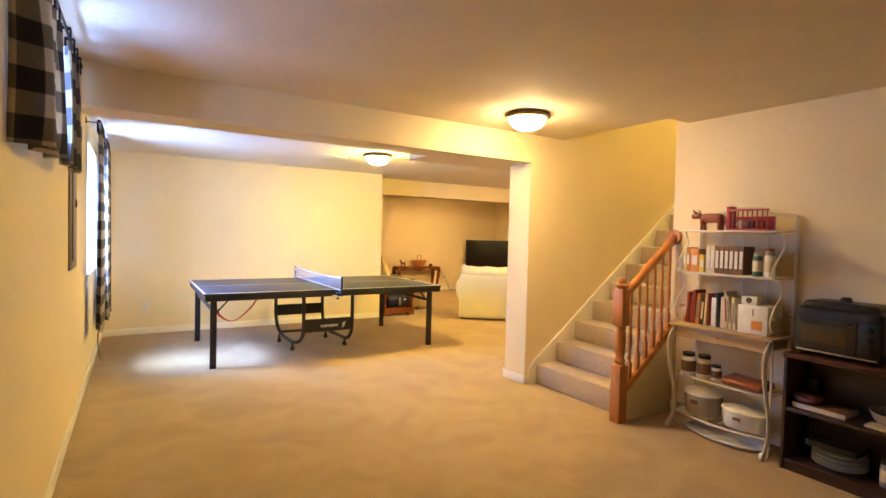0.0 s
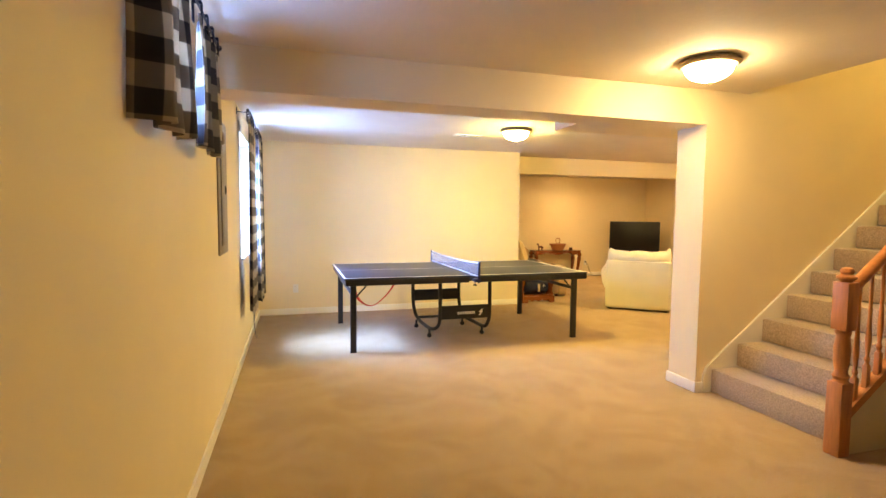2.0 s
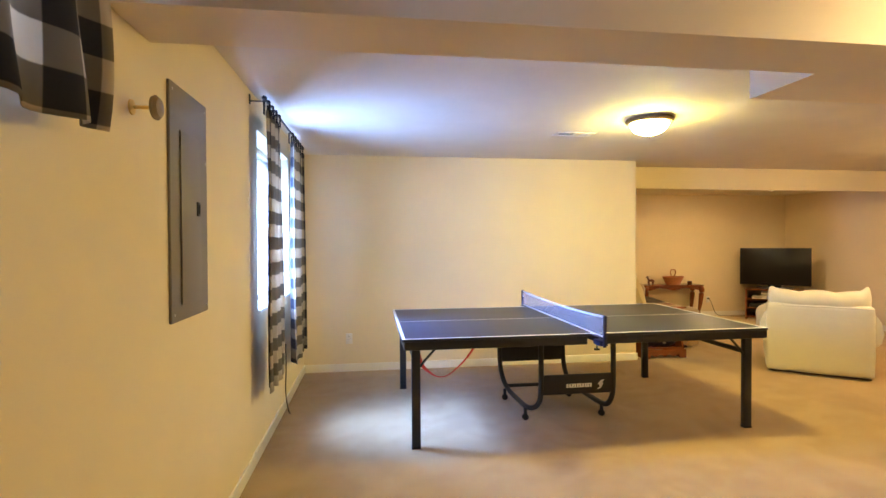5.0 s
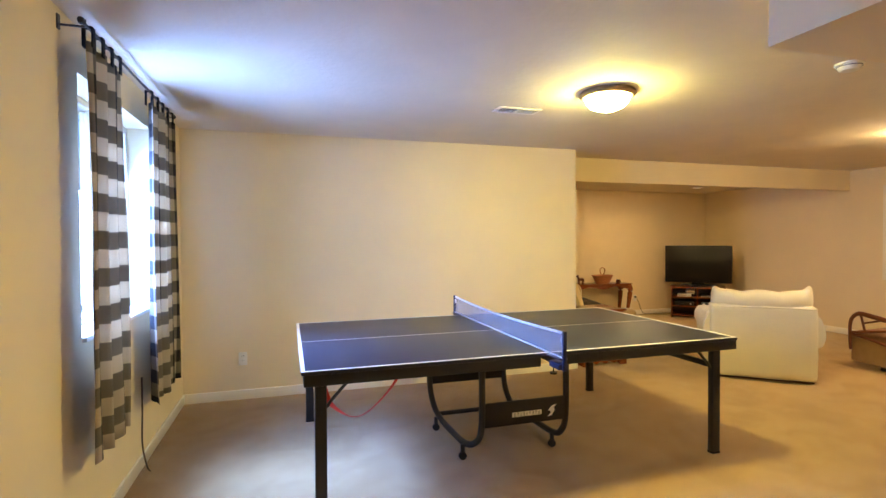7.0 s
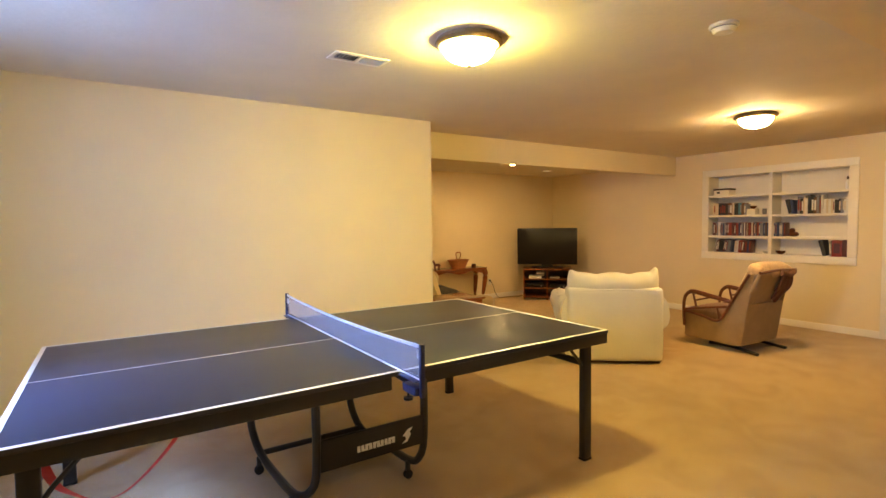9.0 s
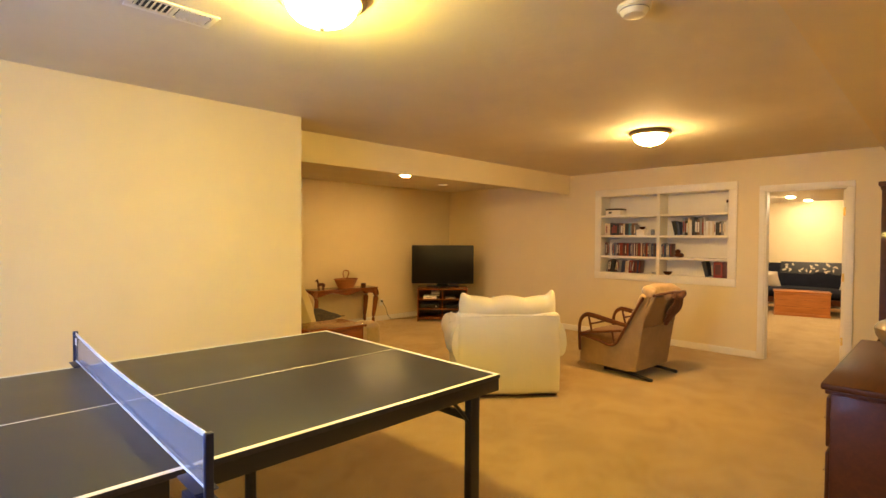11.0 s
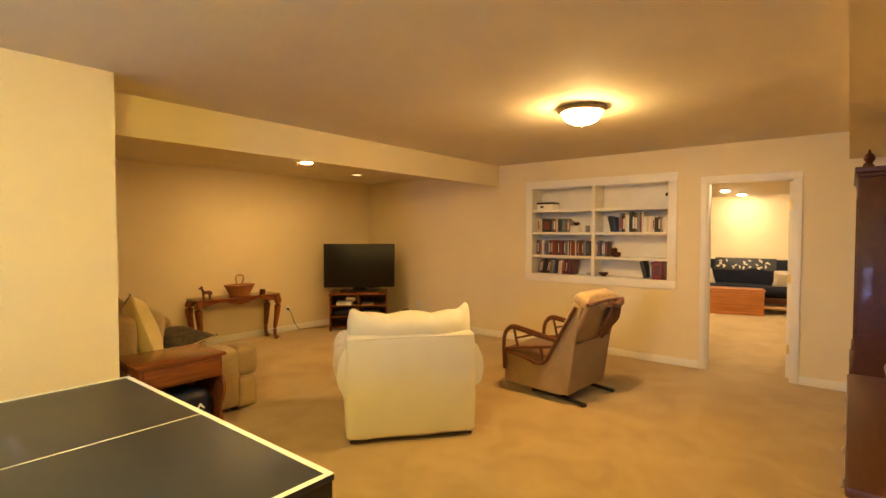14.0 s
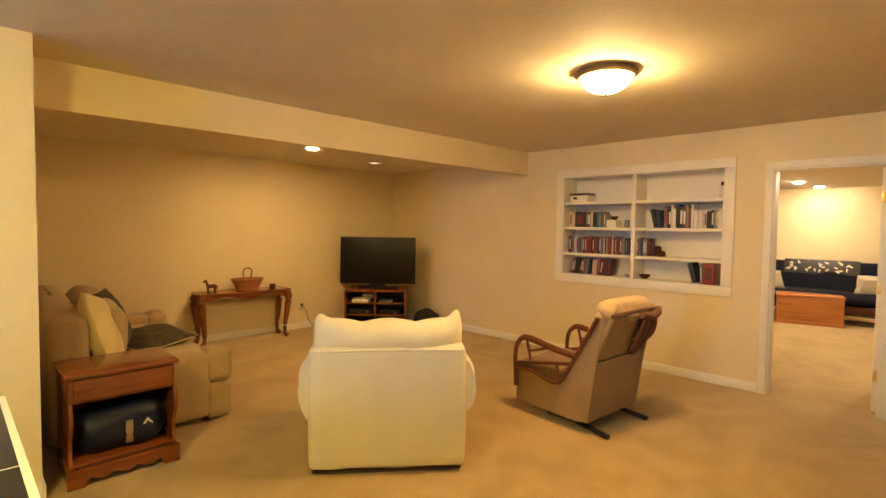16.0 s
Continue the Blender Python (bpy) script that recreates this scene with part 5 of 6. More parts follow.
# ---- baker's rack ----
def bakers_rack():
    rk = thing("bakers_rack", pose(4.48, 3.555, 0), "cream metal baker's rack with scrolled legs and a pale pine worktop", "baker's rack")
    xf, xb, w = -0.15, 0.15, 0.335
    for s in (-1, 1):
        part("back_post", one(tube, [(xb, s * w, 0), (xb, s * w, 1.60)], 0.014, 8, smooth=False), METALW, rk)
        bm = bm_new()
        tube(bm, [(xf + 0.02, s * w, 0.755), (xf - 0.045, s * w, 0.66), (xf - 0.03, s * w, 0.48), (xf + 0.03, s * w, 0.28), (xf + 0.035, s * w, 0.12), (xf - 0.02, s * w, 0.03)], [0.024, 0.026, 0.021, 0.018, 0.017, 0.021], 10, 0.5, up=(0, 1, 0))
        part("front_leg", bm, METALW, rk)
        part("scroll_foot", one(cyl, (xf - 0.03, s * w - 0.009, 0.024), (xf - 0.03, s * w + 0.009, 0.024), 0.024, seg=18), METALW, rk)
        part("thin_post", one(cyl, (xf + 0.05, s * w, 0.0), (xf + 0.05, s * w, 0.76), 0.007, seg=8), METALW, rk)
        bm = bm_new()
        tube(bm, [(xf + 0.03, s * w, 0.83), (xf + 0.0, s * w, 0.90), (xf + 0.06, s * w, 1.0), (xf + 0.13, s * w, 1.08), (xf + 0.10, s * w, 1.17)], 0.006, 6, up=(0, 1, 0))
        tube(bm, [(xf + 0.02, s * w, 1.17), (xf + 0.0, s * w, 1.23), (xf + 0.07, s * w, 1.31), (xf + 0.14, s * w, 1.39), (xf + 0.10, s * w, 1.48)], 0.006, 6, up=(0, 1, 0))
        tube(bm, [(xf + 0.03, s * w, 1.24), (xf + 0.045, s * w, 1.20), (xf + 0.03, s * w, 1.19), (xf + 0.02, s * w, 1.21)], 0.005, 6, up=(0, 1, 0))
        part("scroll", bm, METALW, rk)
        for z0, z1 in ((0.905, 0.925), (0.40, 0.412), (0.12, 0.132)):
            part("side_rail", boxes([((xf + 0.05, s * w - 0.004, z0), (xb, s * w + 0.004, z1))]), METALW, rk)
    part("arch", one(tube, [(xb, -w, 1.60), (xb, -w * 0.75, 1.615), (xb, -w * 0.3, 1.655), (xb, 0, 1.665), (xb, w * 0.3, 1.655), (xb, w * 0.75, 1.615), (xb, w, 1.60)], 0.009, 8), METALW, rk)
    for k in range(3):
        y = (k - 1) * 0.16
        part("back_rod", one(cyl, (xb + 0.003, y, 0.80), (xb + 0.003, y, 1.645), 0.0045, seg=6), METALW, rk)
    part("worktop", boxes([((xf - 0.03, -w - 0.03, 0.775), (xb + 0.005, w + 0.03, 0.795))], 0.005), PINE, rk, "pale pine worktop")
    part("drawer_front", boxes([((xf, -w + 0.02, 0.69), (xf + 0.018, w - 0.02, 0.774))], 0.003), PINE, rk, "pale pine drawer front")
    part("drawer_box", boxes([((xf + 0.02, -w + 0.02, 0.70), (xb - 0.01, w - 0.02, 0.773))]), PINE, rk)
    part("drawer_knob", one(lathe, [(0.007, 0), (0.006, 0.008), (0.012, 0.016), (0.006, 0.022)], 12, pose(xf, 0, 0.73, 0, -90, 0)), PINE, rk)
    for z in (1.17, 1.48):
        part("shelf", boxes([((xf + 0.02, -w - 0.005, z), (xb - 0.012, w + 0.005, z + 0.014))], 0.004), METALW, rk, "cream metal shelf")
    for z, bow in ((0.395, 0.0), (0.115, 0.05)):
        part("shelf_rail", one(tube, [(xf + 0.05, -w, z), (xf + 0.03 - bow, 0, z), (xf + 0.05, w, z)], 0.007, 8), METALW, rk)
        part("shelf_rail", one(cyl, (xb, -w, z), (xb, w, z), 0.006, seg=6), METALW, rk)
        for k in range(9):
            y = -w + 2 * w * (k + 0.5) / 9
            part("shelf_wire", one(cyl, (xf + 0.045, y, z), (xb, y, z), 0.0035, seg=6), METALW, rk, "thin cream shelf wire")


bakers_rack()
RX, RY = 4.48, 3.555
CLAY = mat("red_brown_clay", (0.22, 0.05, 0.018), 0.4, var=0.15, scale=25)
bl = thing("bull_figurine", pose(RX, RY + 0.17, 1.495), "red-brown carved bull figurine on the rack's top shelf", "figurine")
bm = bm_new()
soft(bm, (-0.028, -0.09, 0.055), (0.028, 0.075, 0.125), 0.03)
soft(bm, (-0.022, 0.07, 0.085), (0.022, 0.15, 0.13), 0.02)
for x in (-0.018, 0.018):
    for y in (-0.075, 0.055):
        tube(bm, [(x, y, 0.08), (x, y + 0.004, 0.04), (x, y, 0.0)], [0.018, 0.012, 0.013], 8)
    tube(bm, [(x, 0.10, 0.128), (x * 2.2, 0.11, 0.14), (x * 2.0, 0.125, 0.155)], [0.007, 0.006, 0.002], 6)
tube(bm, [(0, -0.088, 0.11), (0, -0.105, 0.08), (0, -0.10, 0.03)], 0.005, 6)
part("body", bm, CLAY, bl)
rb = thing("letter_rack", pose(RX, RY - 0.12, 1.495), "red painted slatted rack holding toy balls on the top shelf", "rack")
redp = mat("red_lacquer", (0.36, 0.02, 0.03), 0.35)
part("base", boxes([((-0.05, -0.13, 0), (0.05, 0.15, 0.012))], 0.002), redp, rb)
part("end_board", boxes([((-0.045, 0.13, 0.012), (0.045, 0.155, 0.17))], 0.004), redp, rb)
part("back_board", boxes([((0.035, -0.13, 0.012), (0.05, 0.13, 0.10))], 0.003), redp, rb)
for k in range(8):
    part("slat", one(cyl, (-0.045, -0.12 + k * 0.032, 0.012), (-0.045, -0.12 + k * 0.032, 0.145), 0.005, seg=8), redp, rb)
part("rail", boxes([((-0.05, -0.13, 0.136), (-0.04, 0.13, 0.148))], 0.002), redp, rb)
for k, (c, y, r) in enumerate((("white", 0.07, 0.032), ("navy", 0.0, 0.03), ("grey", 0.035, 0.028), ("red", -0.06, 0.032))):
    o = thing("toy_ball", pose(RX - 0.005, RY - 0.12 + y, 1.508), "small %s ball in the red rack" % WORD[c], "ball", "balls in the red rack")
    part("ball", one(lathe, [(r * math.sin(a) + 1e-4, r - r * math.cos(a)) for a in [math.pi * j / 10 for j in range(11)]], 16), INKS[c], o)


def jar(x, y, z, r, h, mt, cap, label, name="jar", paper="cream"):
    j = thing(name, pose(x, y, z), label, "jar")
    part("body", one(lathe, [(r * 0.92, 0), (r, 0.006), (r, h * 0.78), (r * 0.8, h * 0.85)], 18), mt, j)
    part("lid", one(lathe, [(r * 0.84, h * 0.85), (r * 0.86, h * 0.86), (r * 0.86, h), (r * 0.5, h)], 18), cap, j)
    part("paper_label", one(lathe, [(r + 0.0006, h * 0.2), (r + 0.0009, h * 0.21), (r + 0.0009, h * 0.65), (r + 0.0006, h * 0.66)], 18, caps=False), INKS[paper], j)
    return j


GRP = dict(where="on the baker's rack", group="books on the baker's rack")
for k in range(8):
    book(RX - 0.09, RY + 0.13 - k * 0.0335, 1.185, 0.031, 0.198 if k else 0.19, 0.15, "brown" if k > 1 else "cream", kind="ring_binder", where="on the rack's middle shelf", group="ring binders on the rack", stripe="white")
for k, (y, w, h, c) in enumerate(((0.305, 0.03, 0.17, "cream"), (0.275, 0.028, 0.18, "orange"), (0.225, 0.062, 0.17, "orange"), (0.17, 0.04, 0.13, "yellow"))):
    b = thing("food_box", pose(RX - 0.06, RY + y, 1.185), "%s cardboard food box on the rack's middle shelf" % WORD[c], "box", "food boxes on the rack")
    part("carton", boxes([((-0.04, -w / 2, 0), (0.06, w / 2, h))], 0.002), INKS[c], b)
    part("printed_panel", boxes([((-0.0408, -w * 0.3, h * 0.3), (-0.0398, w * 0.3, h * 0.7))]), INKS["white"], b)
jar(RX - 0.06, RY - 0.20, 1.185, 0.03, 0.16, INKS["green"], STEEL, "dark green glass jar with a silver lid on the rack")
jar(RX - 0.05, RY - 0.27, 1.185, 0.032, 0.17, INKS["white"], INKS["grey"], "pale jar with a grey lid on the rack")
jar(RX + 0.01, RY - 0.24, 1.185, 0.032, 0.19, INKS["grey"], INKS["red"], "grey tin with a red lid on the rack")
row(RY + 0.31, RY + 0.10, 0.796, (0.20, 0.25), ["black", "red", "maroon", "cream", "brown", "orange", "red"], 21, 0.014, 0.028, x=RX - 0.09, lean=3, **GRP)
row(RY + 0.09, RY - 0.10, 0.796, (0.20, 0.27), ["white", "red", "black", "orange", "cream"], 22, 0.018, 0.036, x=RX - 0.09, lean=-4, **GRP)
wb = thing("appliance_box", pose(RX, RY - 0.20, 0.796), "white printed cardboard appliance box on the rack's worktop", "box")
part("carton", boxes([((-0.11, -0.10, 0), (0.08, 0.09, 0.19))], 0.003), INKS["white"], wb)
part("printed_panel", boxes([((-0.1112, -0.07, 0.03), (-0.1095, 0.0, 0.09))]), INKS["orange"], wb, "orange-red printed square")
part("tape", boxes([((-0.112, -0.012, 0.12), (-0.1095, -0.004, 0.17))]), INKS["grey"], wb)
tb2 = thing("tissue_box", pose(RX - 0.02, RY - 0.16, 0.987), "small white and red box lying on the appliance box", "box")
part("carton", boxes([((-0.05, -0.05, 0), (0.05, 0.05, 0.055))], 0.003), INKS["white"], tb2)
part("oval_opening", one(lathe, [(0.02, 0), (0.02, 0.002), (0.01, 0.002)], 18, pose(-0.05, 0.0, 0.03, 0, -90, 0)), INKS["maroon"], tb2)
for k, (y, r, h, c) in enumerate(((0.25, 0.05, 0.17, "white"), (0.14, 0.05, 0.17, "cream"), (0.06, 0.036, 0.11, "white"))):
    jar(RX - 0.08 + 0.02 * k, RY + y, 0.403, r, h, INKS[c], BLACKP, "%s coffee tin with a black lid on the wire shelf" % WORD[c], "tin", "brown")
rc = thing("red_cloth", pose(RX, RY - 0.13, 0.403), "folded red-brown cloth on the wire shelf", "cloth")
part("folds", one(soft, (-0.10, -0.15, 0), (0.10, 0.12, 0.05), 0.02, 0.01, None, 8, 0.015), CLAY, rc)


def tub(x, y, z, rx, ry, h, mt, lidm, label):
    t = thing("lidded_dish", pose(x, y, z), label, "dish")
    m = Matrix.Diagonal((rx, ry, 1, 1))
    part("body", one(lathe, [(0.86, 0), (0.9, 0.01), (0.98, h * 0.75), (0.98, h * 0.78)], 28, m), mt, t)
    part("lid", one(lathe, [(1.0, h * 0.78), (1.03, h * 0.80), (1.02, h * 0.88), (0.6, h * 0.98), (0.1, h)], 28, m), lidm, t)
    part("handle", boxes([((-rx * 0.995 - 0.006, -0.025, h * 0.45), (-rx * 0.93, 0.025, h * 0.6))], 0.003), INKS["brown"], t)


GREYG = mat("grey_clear_plastic", (0.34, 0.32, 0.29), 0.25, var=0.05)
tub(RX, RY + 0.17, 0.122, 0.125, 0.135, 0.19, GREYG, PLASTIC, "grey round cake carrier with a white lid on the wire shelf")
tub(RX - 0.02, RY - 0.14, 0.122, 0.11, 0.15, 0.14, PLASTIC, WHITE, "white oval lidded dish on the wire shelf")
pl = thing("oval_tray", pose(RX - 0.03, RY, 0.006, 0, 14, 0), "large pale oval serving tray leaning under the rack", "tray")
part("tray", one(lathe, [(0.02, 0.0), (0.82, 0.0), (0.93, 0.012), (1.0, 0.028), (0.985, 0.03), (0.9, 0.016), (0.8, 0.006), (0.02, 0.006)], 40, Matrix.Diagonal((0.15, 0.30, 1.0, 1)), caps=False), PLASTIC, pl)
pl.matrix_world = pose(RX - 0.04, RY - 0.02, 0.004, 0, 0, 0)


# ---- dark cabinet with the oven ----
def dark_cabinet():
    cb = thing("dark_shelf_unit", pose(4.47, 2.72, 0), "dark espresso wood open shelf unit against the wall", "shelf unit")
    xf, xb, w, h = -0.17, 0.17, 0.39, 0.735
    part("top", boxes([((xf - 0.01, -w - 0.01, h - 0.03), (xb, w + 0.01, h))], 0.004), MAHOG, cb, "dark reddish wooden top")
    for s in (-1, 1):
        part("side_panel", boxes([((xf, s * w - 0.014, 0), (xb, s * w + 0.006, h - 0.03))], 0.003), ESPRESSO, cb)
    for z in (0.05, 0.37):
        part("shelf", boxes([((xf + 0.004, -w + 0.007, z), (xb - 0.01, w - 0.015, z + 0.022))], 0.003), ESPRESSO, cb)
    part("back_panel", boxes([((xb - 0.009, -w + 0.007, 0.05), (xb - 0.001, w - 0.015, h - 0.031))]), ESPRESSO, cb)
    part("plinth", boxes([((xf + 0.01, -w + 0.007, 0), (xf + 0.025, w - 0.015, 0.049))]), ESPRESSO, cb)


dark_cabinet()
ov = thing("toaster_oven", pose(4.47, 2.87, 0.736), "black toaster oven with a glass door on the dark shelf unit", "toaster oven")
part("body", one(soft, (-0.13, -0.22, 0.015), (0.14, 0.22, 0.295), 0.03, 0.004, None, 8), BLACKP, ov)
part("glass_door", boxes([((-0.137, -0.10, 0.05), (-0.126, 0.20, 0.235))], 0.004), GLASSD, ov, "dark glass door")
part("inner_glow_panel", boxes([((-0.1385, -0.06, 0.085), (-0.1368, 0.17, 0.195))], 0.001), mat("smoky_glass", (0.045, 0.033, 0.02), 0.15), ov, "smoky glass inset")
part("door_handle", one(tube, [(-0.13, -0.08, 0.222), (-0.155, -0.07, 0.222), (-0.155, 0.17, 0.222), (-0.13, 0.18, 0.222)], 0.006, 8, smooth=False), BLACKP, ov)
part("control_panel", boxes([((-0.136, -0.21, 0.04), (-0.126, -0.11, 0.24))], 0.003), BLACKP, ov)
for z in (0.08, 0.14, 0.20):
    part("knob", one(lathe, [(0.018, 0), (0.016, 0.014), (0.008, 0.016)], 16, pose(-0.136, -0.16, z, 0, -90, 0)), BLACKP, ov)
part("chrome_strip", boxes([((-0.137, -0.20, 0.028), (-0.128, 0.20, 0.036))], 0.001), STEEL, ov)
part("top_cover", one(soft, (-0.11, -0.19, 0.27), (0.12, 0.19, 0.335), 0.05, 0.0, None, 9), BLACKP, ov)
part("top_knob", one(lathe, [(0.03, 0.33), (0.03, 0.35), (0.022, 0.362), (0.004, 0.364)], 18), BLACKP, ov)
for x in (-0.10, 0.11):
    for y in (-0.19, 0.19):
        part("foot", one(cyl, (x, y, 0), (x, y, 0.02), 0.012), RUBBER, ov)
o = thing("snack_bag", pose(4.40, 3.02, 0.43), "crumpled dark red snack bag on the shelf unit", "bag")
part("bag", one(soft, (-0.05, -0.07, 0), (0.06, 0.06, 0.06), 0.03, 0.01, None, 8, 0.02, 3), INKS["maroon"], o)
o = thing("book", pose(4.34, 2.93, 0.393), "flat white-edged book lying on the shelf unit", "book")
part("cover", boxes([((0, -0.13, 0), (0.20, 0.15, 0.004)), ((0, -0.13, 0.032), (0.20, 0.15, 0.036))], 0.001), INKS["brown"], o)
part("pages", boxes([((0.003, -0.127, 0.004), (0.197, 0.147, 0.032))]), INKS["white"], o)
o = bowl(4.44, 2.60, 0.393, 0.12, 0.09, GREYG, "grey plastic bowl on the shelf unit")
o = thing("paper_bag", pose(4.36, 2.66, 0.393), "folded tan paper bag lying on the shelf unit", "bag")
part("bag", one(soft, (-0.04, -0.08, 0), (0.06, 0.05, 0.02), 0.008, 0, None, 6, 0.006), INKS["cream"], o)
o = thing("black_tin", pose(4.47, 3.03, 0.393), "black square tin on the shelf unit", "tin")
part("body", boxes([((0.03, -0.02, 0), (0.12, 0.05, 0.17))], 0.006), BLACKP, o)
for k in range(4):
    r = 0.135 - 0.012 * (k > 2)
    p = thing("plate", pose(4.46, 2.86, 0.0725 + k * 0.026), "white serving plate in a stack on the bottom shelf", "plate", "stacked plates")
    part("plate", one(lathe, [(r * 0.6, 0), (r * 0.65, 0.004), (r, 0.022), (r * 1.03, 0.026), (r * 0.9, 0.02), (r * 0.6, 0.008)], 30), PLASTIC, p)
for k in range(3):
    p = thing("baking_tin", pose(4.45, 2.87, 0.185 + k * 0.012), "dark baking tin on the stack of plates", "baking tin", "baking tins")
    part("tin", boxes([((-0.10, -0.13, 0), (0.10, 0.13, 0.010))], 0.004), GLASSD, p)
for y, c in ((2.62, "grey"), (2.55, "red"), (2.47, "brown")):
    jar(4.40, y, 0.0725, 0.03, 0.15, INKS[c], BLACKP, "%s jar with a black lid on the bottom shelf" % WORD[c])


# ---- dresser and hutch ----
def dresser():
    x0, x1, y0, y1, h = 4.82, 6.06, 5.365, 5.85, 0.83
    d = thing("dresser", pose((x0 + x1) / 2, (y0 + y1) / 2, 0), "dark reddish wooden dresser with drop-handled drawers", "dresser")
    w, q = (x1 - x0) / 2, (y1 - y0) / 2
    part("top", boxes([((-w - 0.02, -q, h - 0.028), (w + 0.02, q + 0.03, h))], 0.008), MAHOG, d)
    part("moulding", boxes([((-w - 0.008, -q, h - 0.045), (w + 0.008, q + 0.016, h - 0.029))], 0.004), MAHOG, d)
    part("case", boxes([((-w, -q, 0.09), (w, q - 0.002, h - 0.046))], 0.003), MAHOG, d)
    part("plinth", boxes([((-w - 0.006, -q, 0), (w + 0.006, q + 0.008, 0.089))], 0.006), MAHOG, d)
    for r in range(3):
        z0 = 0.11 + r * 0.225
        for s in (-1, 1):
            a, b = (-w + 0.025, -0.012) if s < 0 else (0.012, w - 0.025)
            dr = part("drawer", boxes([((a, q - 0.002, z0), (b, q + 0.016, z0 + 0.205))], 0.006), MAHOG, d)
            for f in (0.25, 0.75):
                x = a + (b - a) * f
                part("backplate", boxes([((x - 0.03, q + 0.0165, z0 + 0.085), (x + 0.03, q + 0.02, z0 + 0.125))], 0.002), BRONZE, dr)
                part("pull", one(tube, [(x - 0.03, q + 0.02, z0 + 0.108), (x - 0.026, q + 0.036, z0 + 0.085), (x + 0.026, q + 0.036, z0 + 0.085), (x + 0.03, q + 0.02, z0 + 0.108)], 0.004, 6), BRONZE, dr, "dark bronze drop handle")


dresser()
POT = mat("glazed_pottery", (0.20, 0.13, 0.065), 0.4, var=0.15, scale=12, alt=(0.09, 0.085, 0.07), altf=0.8, altscale=5, coat=0.4)
vb = thing("pottery_bowl", pose(5.56, 5.59, 0.831), "large glazed green-brown pottery bowl on the dresser", "bowl")
part("bowl", one(lathe, [(0.08, 0), (0.085, 0.012), (0.15, 0.06), (0.185, 0.115), (0.192, 0.15), (0.175, 0.175), (0.13, 0.195), (0.12, 0.19), (0.16, 0.17), (0.175, 0.145), (0.14, 0.07), (0.06, 0.02)], 36), POT, vb)
part("handle", one(tube, [(-0.15, 0, 0.163), (-0.14, 0.02, 0.195), (-0.10, 0.03, 0.20)], 0.012, 8), POT, vb)


def hutch():
    x0, x1, y0, y1, h = 6.74, 7.70, 5.365, 5.85, 1.80
    d = thing("hutch", pose((x0 + x1) / 2, (y0 + y1) / 2, 0), "tall dark reddish wooden hutch with open bookshelves and turned finials", "hutch")
    w, q = (x1 - x0) / 2, (y1 - y0) / 2
    for s in (-1, 1):
        part("side_panel", boxes([((min(s * w, s * (w - 0.022)), -q, 0.08), (max(s * w, s * (w - 0.022)), q, h - 0.03))], 0.003), MAHOG, d)
    part("cornice", boxes([((-w - 0.02, -q, h - 0.03), (w + 0.02, q + 0.02, h)), ((-w - 0.008, -q, h - 0.055), (w + 0.008, q + 0.008, h - 0.031))], 0.006), MAHOG, d)
    part("plinth", boxes([((-w - 0.006, -q, 0), (w + 0.006, q + 0.006, 0.08))], 0.005), MAHOG, d)
    part("back_panel", boxes([((-w + 0.022, -q + 0.002, 0.08), (w - 0.022, -q + 0.014, h - 0.03))]), MAHOG, d)
    for z in (0.09, 0.74, 1.02, 1.28, 1.53):
        part("shelf", boxes([((-w + 0.022, -q + 0.014, z), (w - 0.022, q - 0.006, z + 0.02))], 0.002), MAHOG, d)
    part("face_frame", boxes([((-w + 0.022, q - 0.005, 0.08), (-w + 0.06, q + 0.004, h - 0.056)), ((w - 0.06, q - 0.005, 0.08), (w - 0.022, q + 0.004, h - 0.056)), ((-w + 0.06, q - 0.005, h - 0.12), (w - 0.06, q + 0.004, h - 0.056))], 0.002), MAHOG, d)
    for s in (-1, 1):
        a, b = (-w + 0.062, -0.003) if s < 0 else (0.003, w - 0.062)
        dr = part("door", boxes([((a, q - 0.004, 0.10), (b, q + 0.012, 0.73))], 0.005), MAHOG, d)
        part("raised_panel", boxes([((a + 0.05, q + 0.012, 0.16), (b - 0.05, q + 0.019, 0.67))], 0.005), MAHOG, dr)
        part("knob", one(lathe, [(0.006, 0), (0.006, 0.01), (0.014, 0.018), (0.01, 0.026)], 14, pose(-s * 0.03, q + 0.012, 0.42, -90, 0, 0)), BRONZE, dr)
    for s in (-1, 0, 1):
        part("finial", one(lathe, [(0.02, h), (0.022, h + 0.012), (0.012, h + 0.02), (0.026, h + 0.045), (0.02, h + 0.065), (0.008, h + 0.078), (0.004, h + 0.095)], 16, Matrix.Translation((s * (w - 0.04), q - 0.04, 0))), MAHOG, d)


